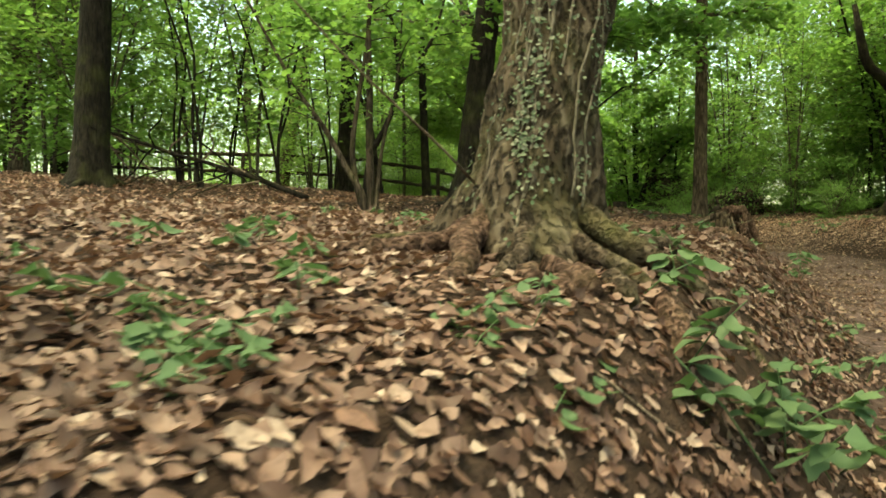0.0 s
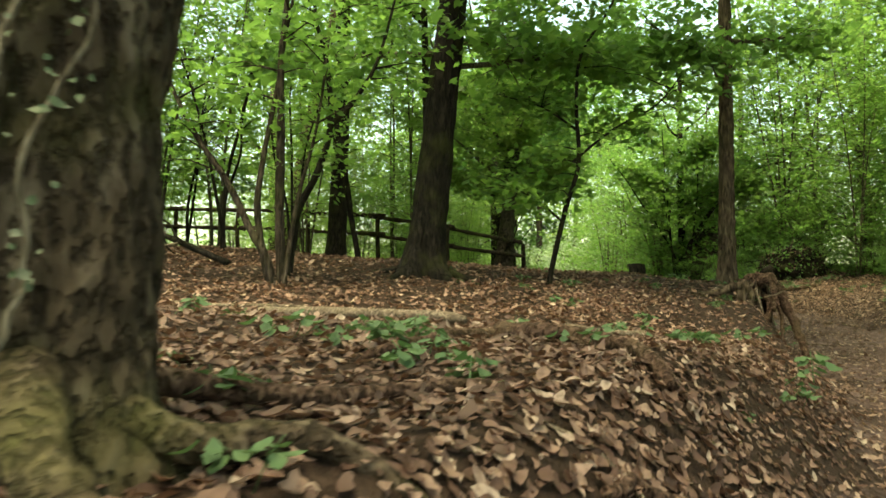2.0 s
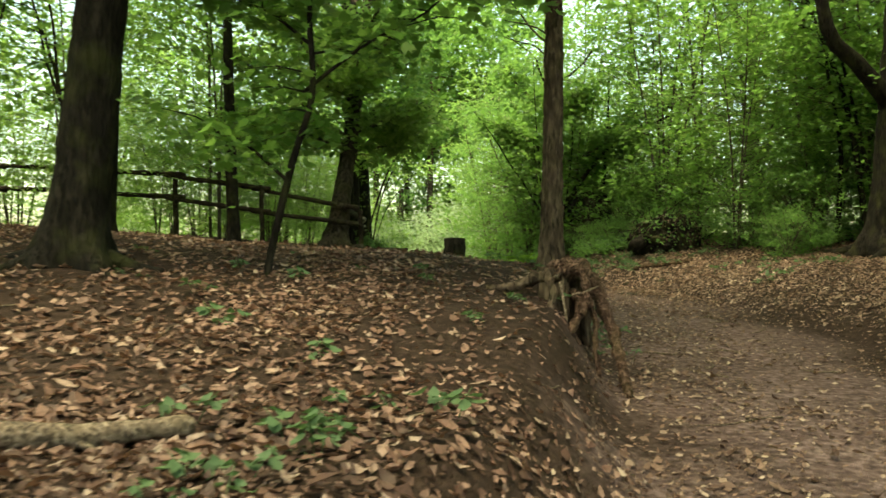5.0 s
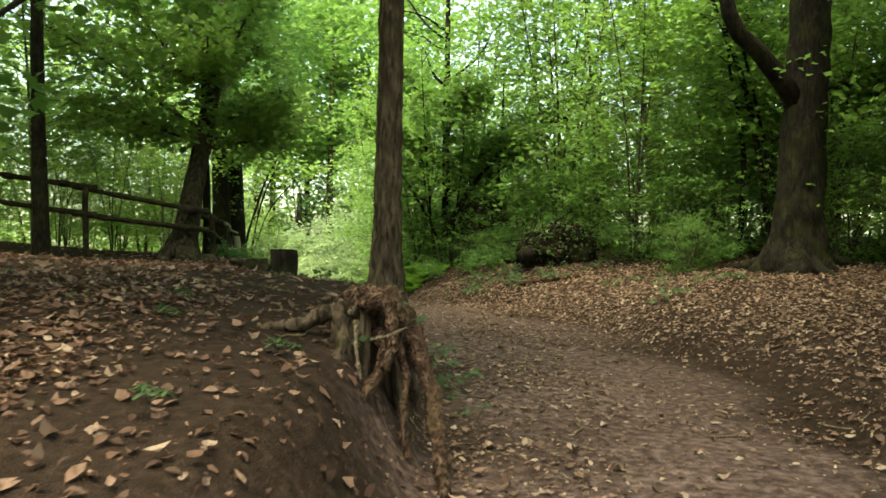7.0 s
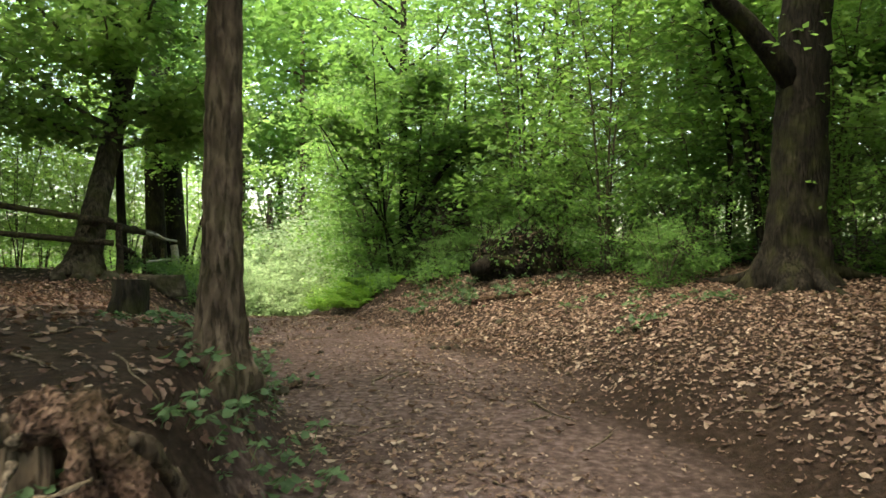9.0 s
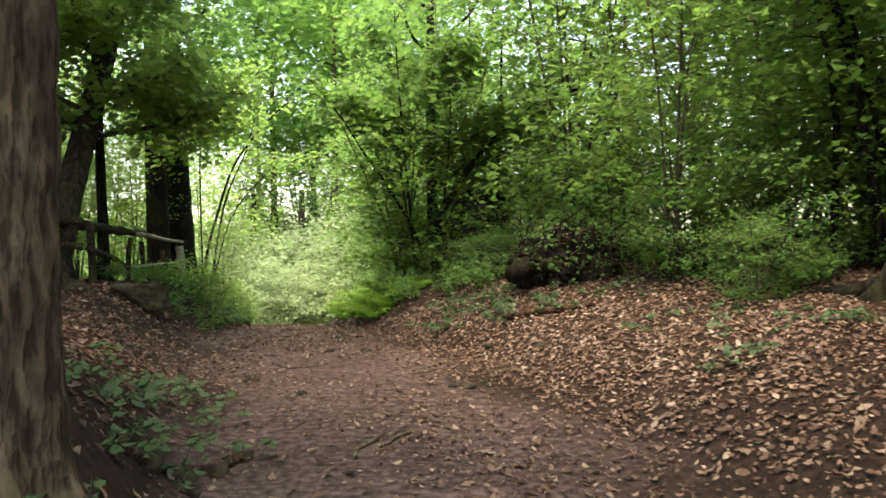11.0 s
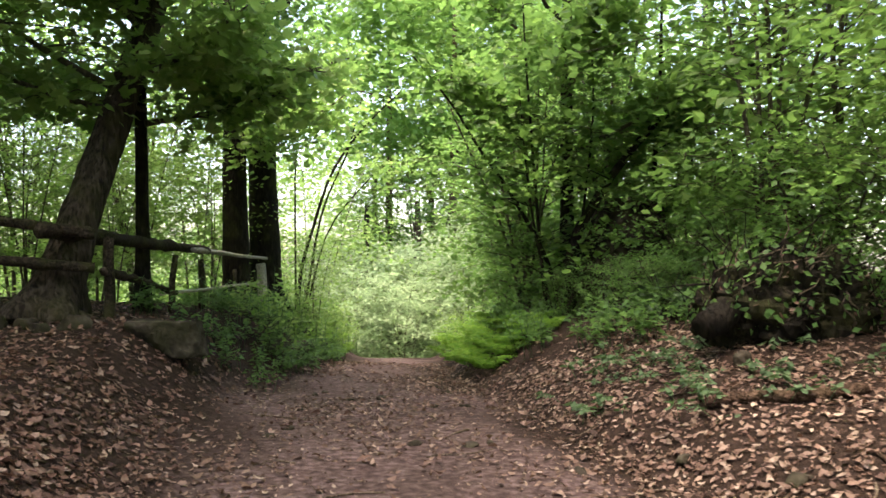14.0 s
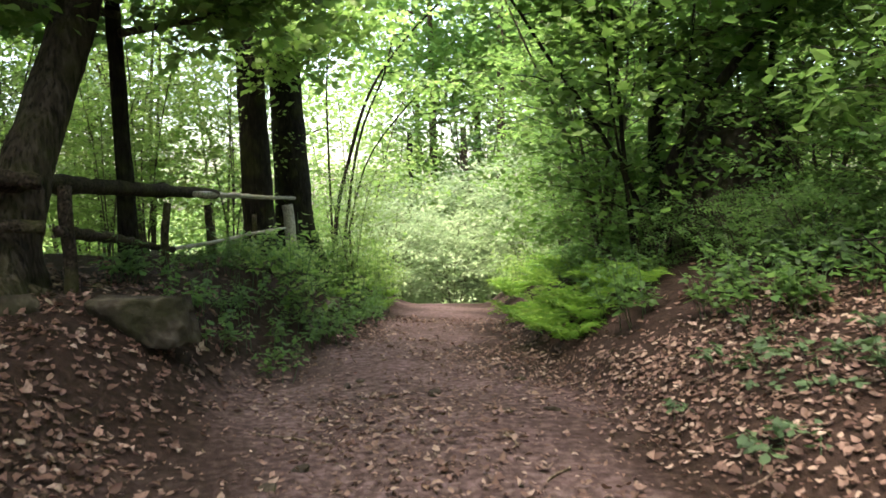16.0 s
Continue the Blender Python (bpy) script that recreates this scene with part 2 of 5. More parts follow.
def leaf_mesh(name, mat, pos, normal, along, size, width=0.62, lobes=False, curl=0.12):
    """One mesh of many leaves. pos, normal, along: n x 3 arrays; size: n."""
    n = len(pos)
    normal = normal / np.linalg.norm(normal, axis=1)[:, None]
    along = along - normal * (along * normal).sum(1)[:, None]
    along = along / np.maximum(np.linalg.norm(along, axis=1), 1e-6)[:, None]
    side = np.cross(normal, along)
    if lobes == 2:
        ts, ws = (0.12, 0.3, 0.5, 0.7, 0.88), (0.25, 0.42, 0.5, 0.4, 0.2)
        shape = [(0, 0), (1, 0)] + [(t, w) for t, w in zip(ts, ws)] + [(t, -w) for t, w in zip(ts, ws)] + [(t, 0) for t in ts]
        faces = [(0, 12, 2), (0, 7, 12), (16, 1, 6), (11, 1, 16)]
        for q in range(4):
            faces += [(12 + q, 13 + q, 3 + q), (12 + q, 3 + q, 2 + q), (7 + q, 8 + q, 13 + q), (7 + q, 13 + q, 12 + q)]
    elif lobes == 3:
        rim = [(0, 0), (0.12, 0.34), (0.36, 0.62), (0.46, 0.30), (0.78, 0.40), (0.72, 0.16), (1, 0), (0.72, -0.16), (0.78, -0.40), (0.46, -0.30), (0.36, -0.62), (0.12, -0.34)]
        shape = rim + [(0.42, 0)]
        faces = [(i, 12, (i + 1) % 12) for i in range(12)]
    elif lobes:
        shape = [(0, 0), (0.30, 0.46), (0.66, 0.42), (1, 0), (0.66, -0.42), (0.30, -0.46), (0.48, 0.0)]
        faces = [(0, 6, 1), (1, 6, 2), (2, 6, 3), (3, 6, 4), (4, 6, 5), (5, 6, 0)]
    else:
        shape = [(0, 0), (0.45, 0.5), (1, 0), (0.45, -0.5)]
        faces = [(0, 1, 2), (0, 2, 3)]
    faces = np.array(faces)
    k = len(shape)
    cup = np.random.uniform(-0.4, 1.8, (n, 1)) * curl
    bend = np.random.uniform(-1.2, 2.2, (n, 1)) * curl * (1.6 if lobes else 0.4)
    twist = np.random.uniform(-1, 1, (n, 1)) * curl * (1.0 if lobes else 0.0)
    co = np.empty((n, k, 3))
    for i, (a, s) in enumerate(shape):
        jitter = np.random.uniform(0.62, 1.28, (n, 1)) if lobes and s else 1.0
        lift = cup * 2 * abs(s) + bend * 4 * (a - 0.5) ** 2 + twist * 4 * s * (a - 0.5)
        co[:, i] = pos + size[:, None] * (along * a + side * s * width * jitter + normal * lift)
    me = bpy.data.meshes.new(name)
    m = len(faces)
    idx = (np.arange(n)[:, None, None] * k + faces[None]).reshape(-1)
    me.vertices.add(n * k)
    me.vertices.foreach_set("co", co.reshape(-1))
    me.loops.add(n * m * 3)
    me.loops.foreach_set("vertex_index", idx.astype(np.int32))
    me.polygons.add(n * m)
    me.polygons.foreach_set("loop_start", np.arange(n * m, dtype=np.int32) * 3)
    me.polygons.foreach_set("use_smooth", np.full(n * m, bool(lobes)))
    me.materials.append(mat)
    me.update()
    me.validate()
    return me


def curve(points, steps):
    """A smooth line through the points."""
    line = [Vector(p) for p in points]
    out = []
    for i in range(len(line) - 1):
        a, b, c, d = line[max(i - 1, 0)], line[i], line[i + 1], line[min(i + 2, len(line) - 1)]
        for k in range(steps):
            t = k / steps
            out.append(0.5 * (2 * b + (c - a) * t + (2 * a - 5 * b + 4 * c - d) * t * t + (3 * b - a - 3 * c + d) * t ** 3))
    return out + [line[-1]]


def part(name, data, material_, parent, label=""):
    me = data.mesh(name, material_) if isinstance(data, Geo) else data
    ob = new(name, me)
    ob.parent = parent
    return tagged(ob, label)


def thing(name, x, y, z, label, category, group="", rz=0.0, scale=1.0):
    ob = new(name)
    ob.matrix_world = pose(x, y, z, 0, 0, rz) @ Matrix.Scale(scale, 4)
    return tagged(ob, label, category, group)


# ---- lie of the land ----
def table(rows):
    ys, vs = np.array([r[0] for r in rows], float), np.array([r[1] for r in rows], float)

    def f(y):
        y = np.asarray(y, float)
        return (np.interp(y - 0.8, ys, vs) + 2 * np.interp(y, ys, vs) + np.interp(y + 0.8, ys, vs)) / 4
    return f


PATH_Z = table([(-12, -0.7), (0, 0.0), (3, 0.28), (6, 0.5), (9.5, 0.66), (13.5, 0.8), (16, 1.0), (20, 1.24), (24, 1.24), (28, 1.05), (32, 0.75), (38, 0.15), (44, -0.6), (60, -3.0), (90, -5)])
PATH_L = table([(-12, -7.5), (0, 0.0), (3, 1.85), (6, 3.45), (9.5, 4.85), (13.5, 5.5), (16, 5.85), (19, 5.1), (23.5, 3.9), (26, 3.7), (30, 3.5), (41, 2.2), (60, -1)])
PATH_R = table([(-12, -4.0), (0, 3.4), (3, 4.8), (6, 6.2), (10, 8.0), (15, 8.9), (18, 8.6), (21.7, 8.1), (23, 7.4), (26, 6.5), (30, 5.7), (41, 4.3), (60, 2)])
LEFT_H = table([(-12, 0.8), (0, 0.85), (3, 0.9), (6.5, 0.85), (9.8, 0.5), (11, 0.6), (13.5, 0.8), (15.7, 0.86), (18, 0.74), (20, 0.5), (23.5, 0.6), (25.5, 0.9), (32, 1.05), (45, 1.0)])
LEFT_W = table([(-12, 1.6), (0, 1.3), (3, 1.3), (6.5, 1.3), (9.8, 1.0), (13, 0.6), (16, 0.75), (18, 1.0), (22, 1.6), (25, 1.6), (40, 1.8)])
RIGHT_H = table([(-12, 0.5), (10, 0.5), (20, 0.65), (24, 0.85), (27, 1.1), (30, 1.4), (45, 1.4)])


def smooth(u):
    u = np.clip(u, 0, 1)
    return u * u * (3 - 2 * u)


def waves(x, y):
    return (0.035 * np.sin(1.9 * x + 1.1 * np.sin(1.3 * y)) * np.sin(1.7 * y + 0.8 * np.sin(1.5 * x)) + 0.014 * np.sin(5.3 * x + 2.0 * np.sin(3.1 * y)) * np.sin(4.7 * y + 1.0))


def height(x, y):
    x, y = np.asarray(x, float), np.asarray(y, float)
    u, v = PATH_L(y) - x, x - PATH_R(y)
    z = PATH_Z(y) + LEFT_H(y) * smooth(u / LEFT_W(y))
    z = z + 0.065 * np.maximum(u - LEFT_W(y), 0) * np.exp(-np.maximum(u - 14, 0) / 20)
    vv = np.maximum(v, 0)
    z = z + RIGHT_H(y) * (1 - np.exp(-vv / 1.8)) * (vv > 0) + 0.04 * np.minimum(vv, 25)
    # the land falls away behind the fence
    drop = smooth((y - 27.5) / 14) * smooth((0.5 - x) / 4) + smooth((y - 38) / 22)
    z = z - 2.6 * np.clip(drop, 0, 1.5)
    inside = smooth((0.25 - np.maximum(u, v)) / 0.5)
    dish = -0.04 * inside
    return z + dish + waves(x, y) * (1 - 0.6 * inside)


def h(x, y):
    return float(height(x, y))


def spaced(core0, core1, fine, far0, far1):
    mid = list(np.arange(core0, core1 + 1e-6, fine))
    up, step = [core1], fine
    while up[-1] < far1:
        step *= 1.18
        up.append(up[-1] + step)
    dn, step = [core0], fine
    while dn[-1] > far0:
        step *= 1.18
        dn.append(dn[-1] - step)
    return np.array(dn[:0:-1] + mid + up[1:])


def build_ground():
    xs, ys = spaced(-9, 13, 0.125, -600, 600), spaced(-1, 34, 0.125, -500, 700)
    X, Y = np.meshgrid(xs, ys)
    Z = height(X, Y)
    nx, ny = len(xs), len(ys)
    co = np.stack([X, Y, Z], -1).reshape(-1, 3)
    i = (np.arange(ny - 1)[:, None] * nx + np.arange(nx - 1)[None]).reshape(-1)
    quads = np.stack([i, i + 1, i + 1 + nx, i + nx], 1)
    me = bpy.data.meshes.new("ground")
    me.vertices.add(len(co))
    me.vertices.foreach_set("co", co.reshape(-1))
    me.loops.add(len(quads) * 4)
    me.loops.foreach_set("vertex_index", quads.reshape(-1).astype(np.int32))
    me.polygons.add(len(quads))
    me.polygons.foreach_set("loop_start", np.arange(len(quads), dtype=np.int32) * 4)
    me.polygons.foreach_set("use_smooth", np.ones(len(quads), bool))
    u = np.maximum(PATH_L(Y) - X, X - PATH_R(Y) + 0.5)
    track = smooth((0.35 - u + 0.5 * np.sin(2.1 * X + Y) * np.sin(1.3 * Y)) / 0.9)
    meadow = np.clip(smooth((Y - 34) / 8) * smooth((u - 0.5) / 2) + smooth((Y - 28) / 4) * smooth((-4 - X) / 4), 0, 1)
    for name, val in (("track", track), ("meadow", meadow)):
        at = me.attributes.new(name, "FLOAT", "POINT")
        at.data.foreach_set("value", val.reshape(-1).astype(np.float32))
    me.materials.append(SOIL)
    me.update()
    me.validate()
    tagged(new("ground", me), "brown woodland earth with a trodden path between leafy banks", "ground", kind="structure")


build_ground()


# ---- trees ----
def bent(base, top, n, sway=0.0, seed=0):
    base, top = Vector(base), Vector(top)
    rng = random.Random(seed)
    ox, oy = rng.uniform(0, 9), rng.uniform(0, 9)
    out = []
    for i in range(n):
        t = i / (n - 1)
        p = base.lerp(top, t)
        w = math.sin(math.pi * t) * sway
        out.append(p + Vector((math.sin(ox + 4 * t) * w, math.sin(oy + 5 * t) * w, 0)))
    return out


def sprays(centres, count, radius, flat, size, tilt=0.5, rng=None):
    """Leaves in flat sprays round the given centres."""
    rng = rng or np.random
    c = np.repeat(np.asarray(centres, float), count, axis=0)
    n = len(c)
    a, r = rng.uniform(0, 2 * np.pi, n), radius * np.sqrt(rng.uniform(0, 1, n))
    out = np.stack([np.cos(a), np.sin(a), np.zeros(n)], 1)
    # each spray lies in a plane of its own
    k = len(centres)
    lean = np.repeat(rng.normal(0, 0.28, (k, 2)), count, axis=0)
    off = out * r[:, None]
    off[:, 2] = (off[:, :2] * lean).sum(1) + rng.normal(0, flat, n) - 0.18 * r * r / max(radius, 0.01)
    normal = np.stack([rng.normal(0, tilt, n), rng.normal(0, tilt, n), np.ones(n)], 1)
    along = out + rng.normal(0, 0.6, (n, 3)) * np.array([1, 1, 0.4]) + np.array([0, 0, -0.25])
    return c + off, normal, along, size * rng.uniform(0.6, 1.3, n)


def crown_mesh(name, mat, seed, rx, rz, z0, clusters, per, size):
    """The crown of a canopy tree: sprays through a broad uneven dome."""
    rng = np.random.RandomState(seed)
    c = []
    lumps = rng.normal(0, 1, (14, 3))
    lumps /= np.linalg.norm(lumps, axis=1)[:, None]
    lumps = lumps * np.array([rx, rx, rz]) * 0.72
    for i in range(clusters):
        lump = lumps[rng.randint(14)]
        d = rng.normal(0, 1, 3)
        d /= np.linalg.norm(d)
        c.append(lump + d * rng.uniform(0.4, 1) * np.array([rx, rx, rz]) * 0.38 + np.array([0, 0, z0 + rz]))
    return leaf_mesh(name, mat, *sprays(c, per, 0.75, 0.12, size, 0.6, rng)), lumps + np.array([0, 0, z0 + rz])


CROWN = [crown_mesh("crown", m, 40 + i, 3.6, 3.2, 5.8, 80, 30, 0.2) for i, m in enumerate((LEAF_MID, LEAF_DARK, LEAF_LIGHT))]
MIDDLE = [crown_mesh("crown", m, 60 + i, 3.9, 3.0, 6.0, 150, 26, 0.23) for i, m in enumerate((LEAF_MID, LEAF_DARK, LEAF_MID))]
DENSE = [crown_mesh("crown", m, 50 + i, 4.2, 3.0, 6.0, 300, 24, 0.24) for i, m in enumerate((LEAF_MID, LEAF_DARK, LEAF_MID))]


def flare(t, foot):
    return 1 + foot * math.exp(-t / 0.32)


def tree(x, y, r, tall, top, label, bark, foot=0.6, sides=20, crown=0, roots=0, rough=0.12, seed=1, sink=0.15, group="", limbs=5, crown_scale=1.0, steps=26, dense=False, fine=0.0, shade_shift=(0, 0)):
    """A forest tree with its foot at (x, y); top: how far its upper end leans away, in metres."""
    z = h(x, y)
    ob = thing("tree", x, y, z, label, "tree", group)
    g = Geo()
    pts, rad = [], []
    for i in range(steps):
        t = (i / (steps - 1)) ** 1.6
        zz = -sink + t * (tall + sink)
        f = zz / tall
        sw = 0.05 * math.sin(seed + 5 * f)
        pts.append((top[0] * f + sw * f, top[1] * f + 0.05 * math.sin(2 * seed + 4 * f) * f, zz))
        rad.append(r * flare(max(zz, 0), foot) * (1 - 0.6 * max(f, 0)))
    g.tube(pts, rad, sides, rough, seed=seed)
    if foot > 0.3:
        # buttresses: push the foot outwards in a few lobes
        ph = random.Random(seed).uniform(0, 6)
        new_v = []
        for p in g.v:
            zz = p[2]
            a = math.atan2(p[1], p[0])
            k = 1 + 0.22 * math.exp(-max(zz, 0) / 0.25) * math.sin(4 * a + ph) + 0.05 * math.sin(7 * a + ph * 2) * math.exp(-max(zz, 0) / 1.5)
            cx, cy = top[0] * zz / tall, top[1] * zz / tall
            new_v.append((cx + (p[0] - cx) * k, cy + (p[1] - cy) * k, zz))
        g.v = new_v
    if fine:
        # bark plates
        out = []
        for p in g.v:
            cx, cy = top[0] * p[2] / tall, top[1] * p[2] / tall
            d = math.hypot(p[0] - cx, p[1] - cy) or 1
            q = Vector((p[0] * 17, p[1] * 17, p[2] * 5.5 + seed))
            k = 1 + fine * (0.7 - 2.2 * abs(noise.noise(q)) + 0.7 * noise.noise(q * 2.6)) / d
            out.append((cx + (p[0] - cx) * k, cy + (p[1] - cy) * k, p[2]))
        g.v = out
    part("trunk", g, bark, ob)
    rng = random.Random(seed * 7 + 1)
    for i in range(roots):
        a = 2 * math.pi * i / roots + rng.uniform(-0.3, 0.3)
        ln = rng.uniform(0.7, 1.3) * (r * 2.6 + 0.25)
        rr = r * rng.uniform(0.22, 0.34)
        pts, rad = [], []
        for j in range(9):
            t = j / 8
            d = r * 0.7 + ln * t
            aa = a + 0.35 * math.sin(3 * t + i) * t
            px, py = math.cos(aa) * d, math.sin(aa) * d
            pz = h(x + px, y + py) - z
            pts.append((px, py, pz + 0.28 * r * (1 - t) ** 3 * 4 * (0.5) + rr * 0.5 * (1 - t) - 0.02 - 0.05 * t))
            rad.append(rr * (1 - 0.75 * t))
        g = Geo()
        g.tube(pts, rad, 8, 0.25, seed=i)
        part("root", g, bark, ob)
    if crown:
        me, lumps = (DENSE if dense else MIDDLE if y < 28 else CROWN)[crown % 3]
        for i in range(limbs):
            lp = lumps[(i * 3 + seed) % len(lumps)]
            zs = tall * rng.uniform(0.5, 0.85)
            s = Vector((top[0] * zs / tall, top[1] * zs / tall, zs))
            e = Vector((top[0] + lp[0], top[1] + lp[1], max(lp[2], zs + 0.5)))
            g = Geo()
            g.tube(bent(s, e, 7, 0.3, seed + i), [r * 0.34 * (1 - 0.8 * j / 6) for j in range(7)], 6, 0)
            part("limb", g, bark, ob)
        c = part("crown", me, None, ob)
        # a crown out of view can be moved aside to put shade where wanted
        c.matrix_local = pose(top[0] * 0.8 + shade_shift[0], top[1] * 0.8 + shade_shift[1], 0, 0, 0, 57 * seed) @ Matrix.Scale(crown_scale, 4)
    return ob


def sapling(seed, stems, tall, spread, low, mat, sprays_n, per, size, bark=None, stem_r=0.035, radius=0.5):
    """An understorey tree or coppice: thin stems from one stool, twigs, and leaves in flat sprays."""
    rng = random.Random(seed)
    nrng = np.random.RandomState(seed)
    ob = thing("understorey_tree", 0, 0, 0, "", "tree")
    tips = []
    twig = Geo()
    for s in range(stems):
        a = 2 * math.pi * s / stems + rng.uniform(-0.5, 0.5)
        out = spread * rng.uniform(0.35, 1.0) if stems > 1 else spread * 0.3
        ht = tall * rng.uniform(0.75, 1.05)
        n = 10
        pts, rad = [], []
        sw = rng.uniform(0, 6)
        for i in range(n):
            t = i / (n - 1)
            d = 0.08 * (stems > 1) + out * t ** 1.5
            pts.append(Vector((math.cos(a) * d + 0.14 * t * math.sin(sw + 5 * t), math.sin(a) * d + 0.14 * t * math.cos(sw + 4 * t), -0.15 + t * (ht + 0.15))))
            rad.append(stem_r * rng.uniform(0.95, 1.05) * (1 - 0.8 * t) + 0.004)
        g = Geo()
        g.tube(pts, rad, 7, 0.1, seed=s)
        part("stem", g, bark or BARK_SLIM, ob)
        k = max(3, int(sprays_n / stems))
        for j in range(k):
            t = low + (1 - low) * (j + rng.random()) / k
            i0 = min(int(t * (n - 1)), n - 2)
            p = pts[i0].lerp(pts[i0 + 1], t * (n - 1) - i0)
            aa = rng.uniform(0, 2 * math.pi)
            ln = (0.5 + 1.9 * (1 - abs(2 * t - 1.0)) * rng.uniform(0.3, 1)) * spread / 1.3
            e = p + Vector((math.cos(aa) * ln, math.sin(aa) * ln, rng.uniform(-0.05, 0.45) * ln))
            m = p.lerp(e, 0.5) + Vector((0, 0, 0.1 * ln))
            twig.tube([p, m, e], [0.011, 0.007, 0.003], 3, cap=False)
            tips += [tuple(e), tuple(m.lerp(e, 0.4))] if ln > 0.7 else [tuple(e)]
    tagged(part("branch_work", twig, bark or BARK_SLIM, ob), kind="stuff")
    part("foliage", leaf_mesh("foliage", mat, *sprays(tips, per, radius, 0.08, size, 0.5, nrng)), None, ob)
    return ob


def put_copies(proto, places, label, group, name=None):
    for x, y, s, rz in places:
        o = copy_thing(proto, pose(x, y, h(x, y), 0, 0, rz) @ Matrix.Scale(s, 4))
        if name:
            o.name = name
        tagged(o, label, "tree", group)


def remove(ob):
    for o in (*ob.children_recursive, ob):
        bpy.data.objects.remove(o)


def leafy_limb(ob, start, end, mat, bark, r=0.05, tufts=26, per=30, size=0.13, seed=0, bare=0.25, broad=False):
    """A living limb with leaves in sprays along its outer part."""
    rg = np.random.RandomState(seed)
    s, e = Vector(start), Vector(end)
    pts = bent(s, e, 9, 0.18, seed)
    g = Geo()
    g.tube(pts, [r * (1 - 0.85 * i / 8) + 0.004 for i in range(9)], 7, 0.1)
    tips = []
    ln = (e - s).length
    for i in range(tufts):
        t = rg.uniform(bare, 1.0)
        p = pts[min(int(t * 8), 8)]
        a = rg.uniform(0, 6.28)
        d = ln * 0.34 * rg.uniform(0.2, 1) * (1.25 - t)
        q = p + Vector((math.cos(a) * d, math.sin(a) * d, rg.normal(0.0, 0.12) - 0.1 * d))
        g.tube([p, p.lerp(q, 0.6) + Vector((0, 0, 0.05)), q], [0.012, 0.008, 0.003], 4, cap=False)
        tips.append(tuple(q))
    limb = part("limb", g, bark, ob)
    part("foliage", leaf_mesh("foliage", mat, *sprays(tips, per, 0.5, 0.13, size, 0.6, rg), 0.95 if broad else 0.62, 3 if broad else False, 0.07), None, limb)


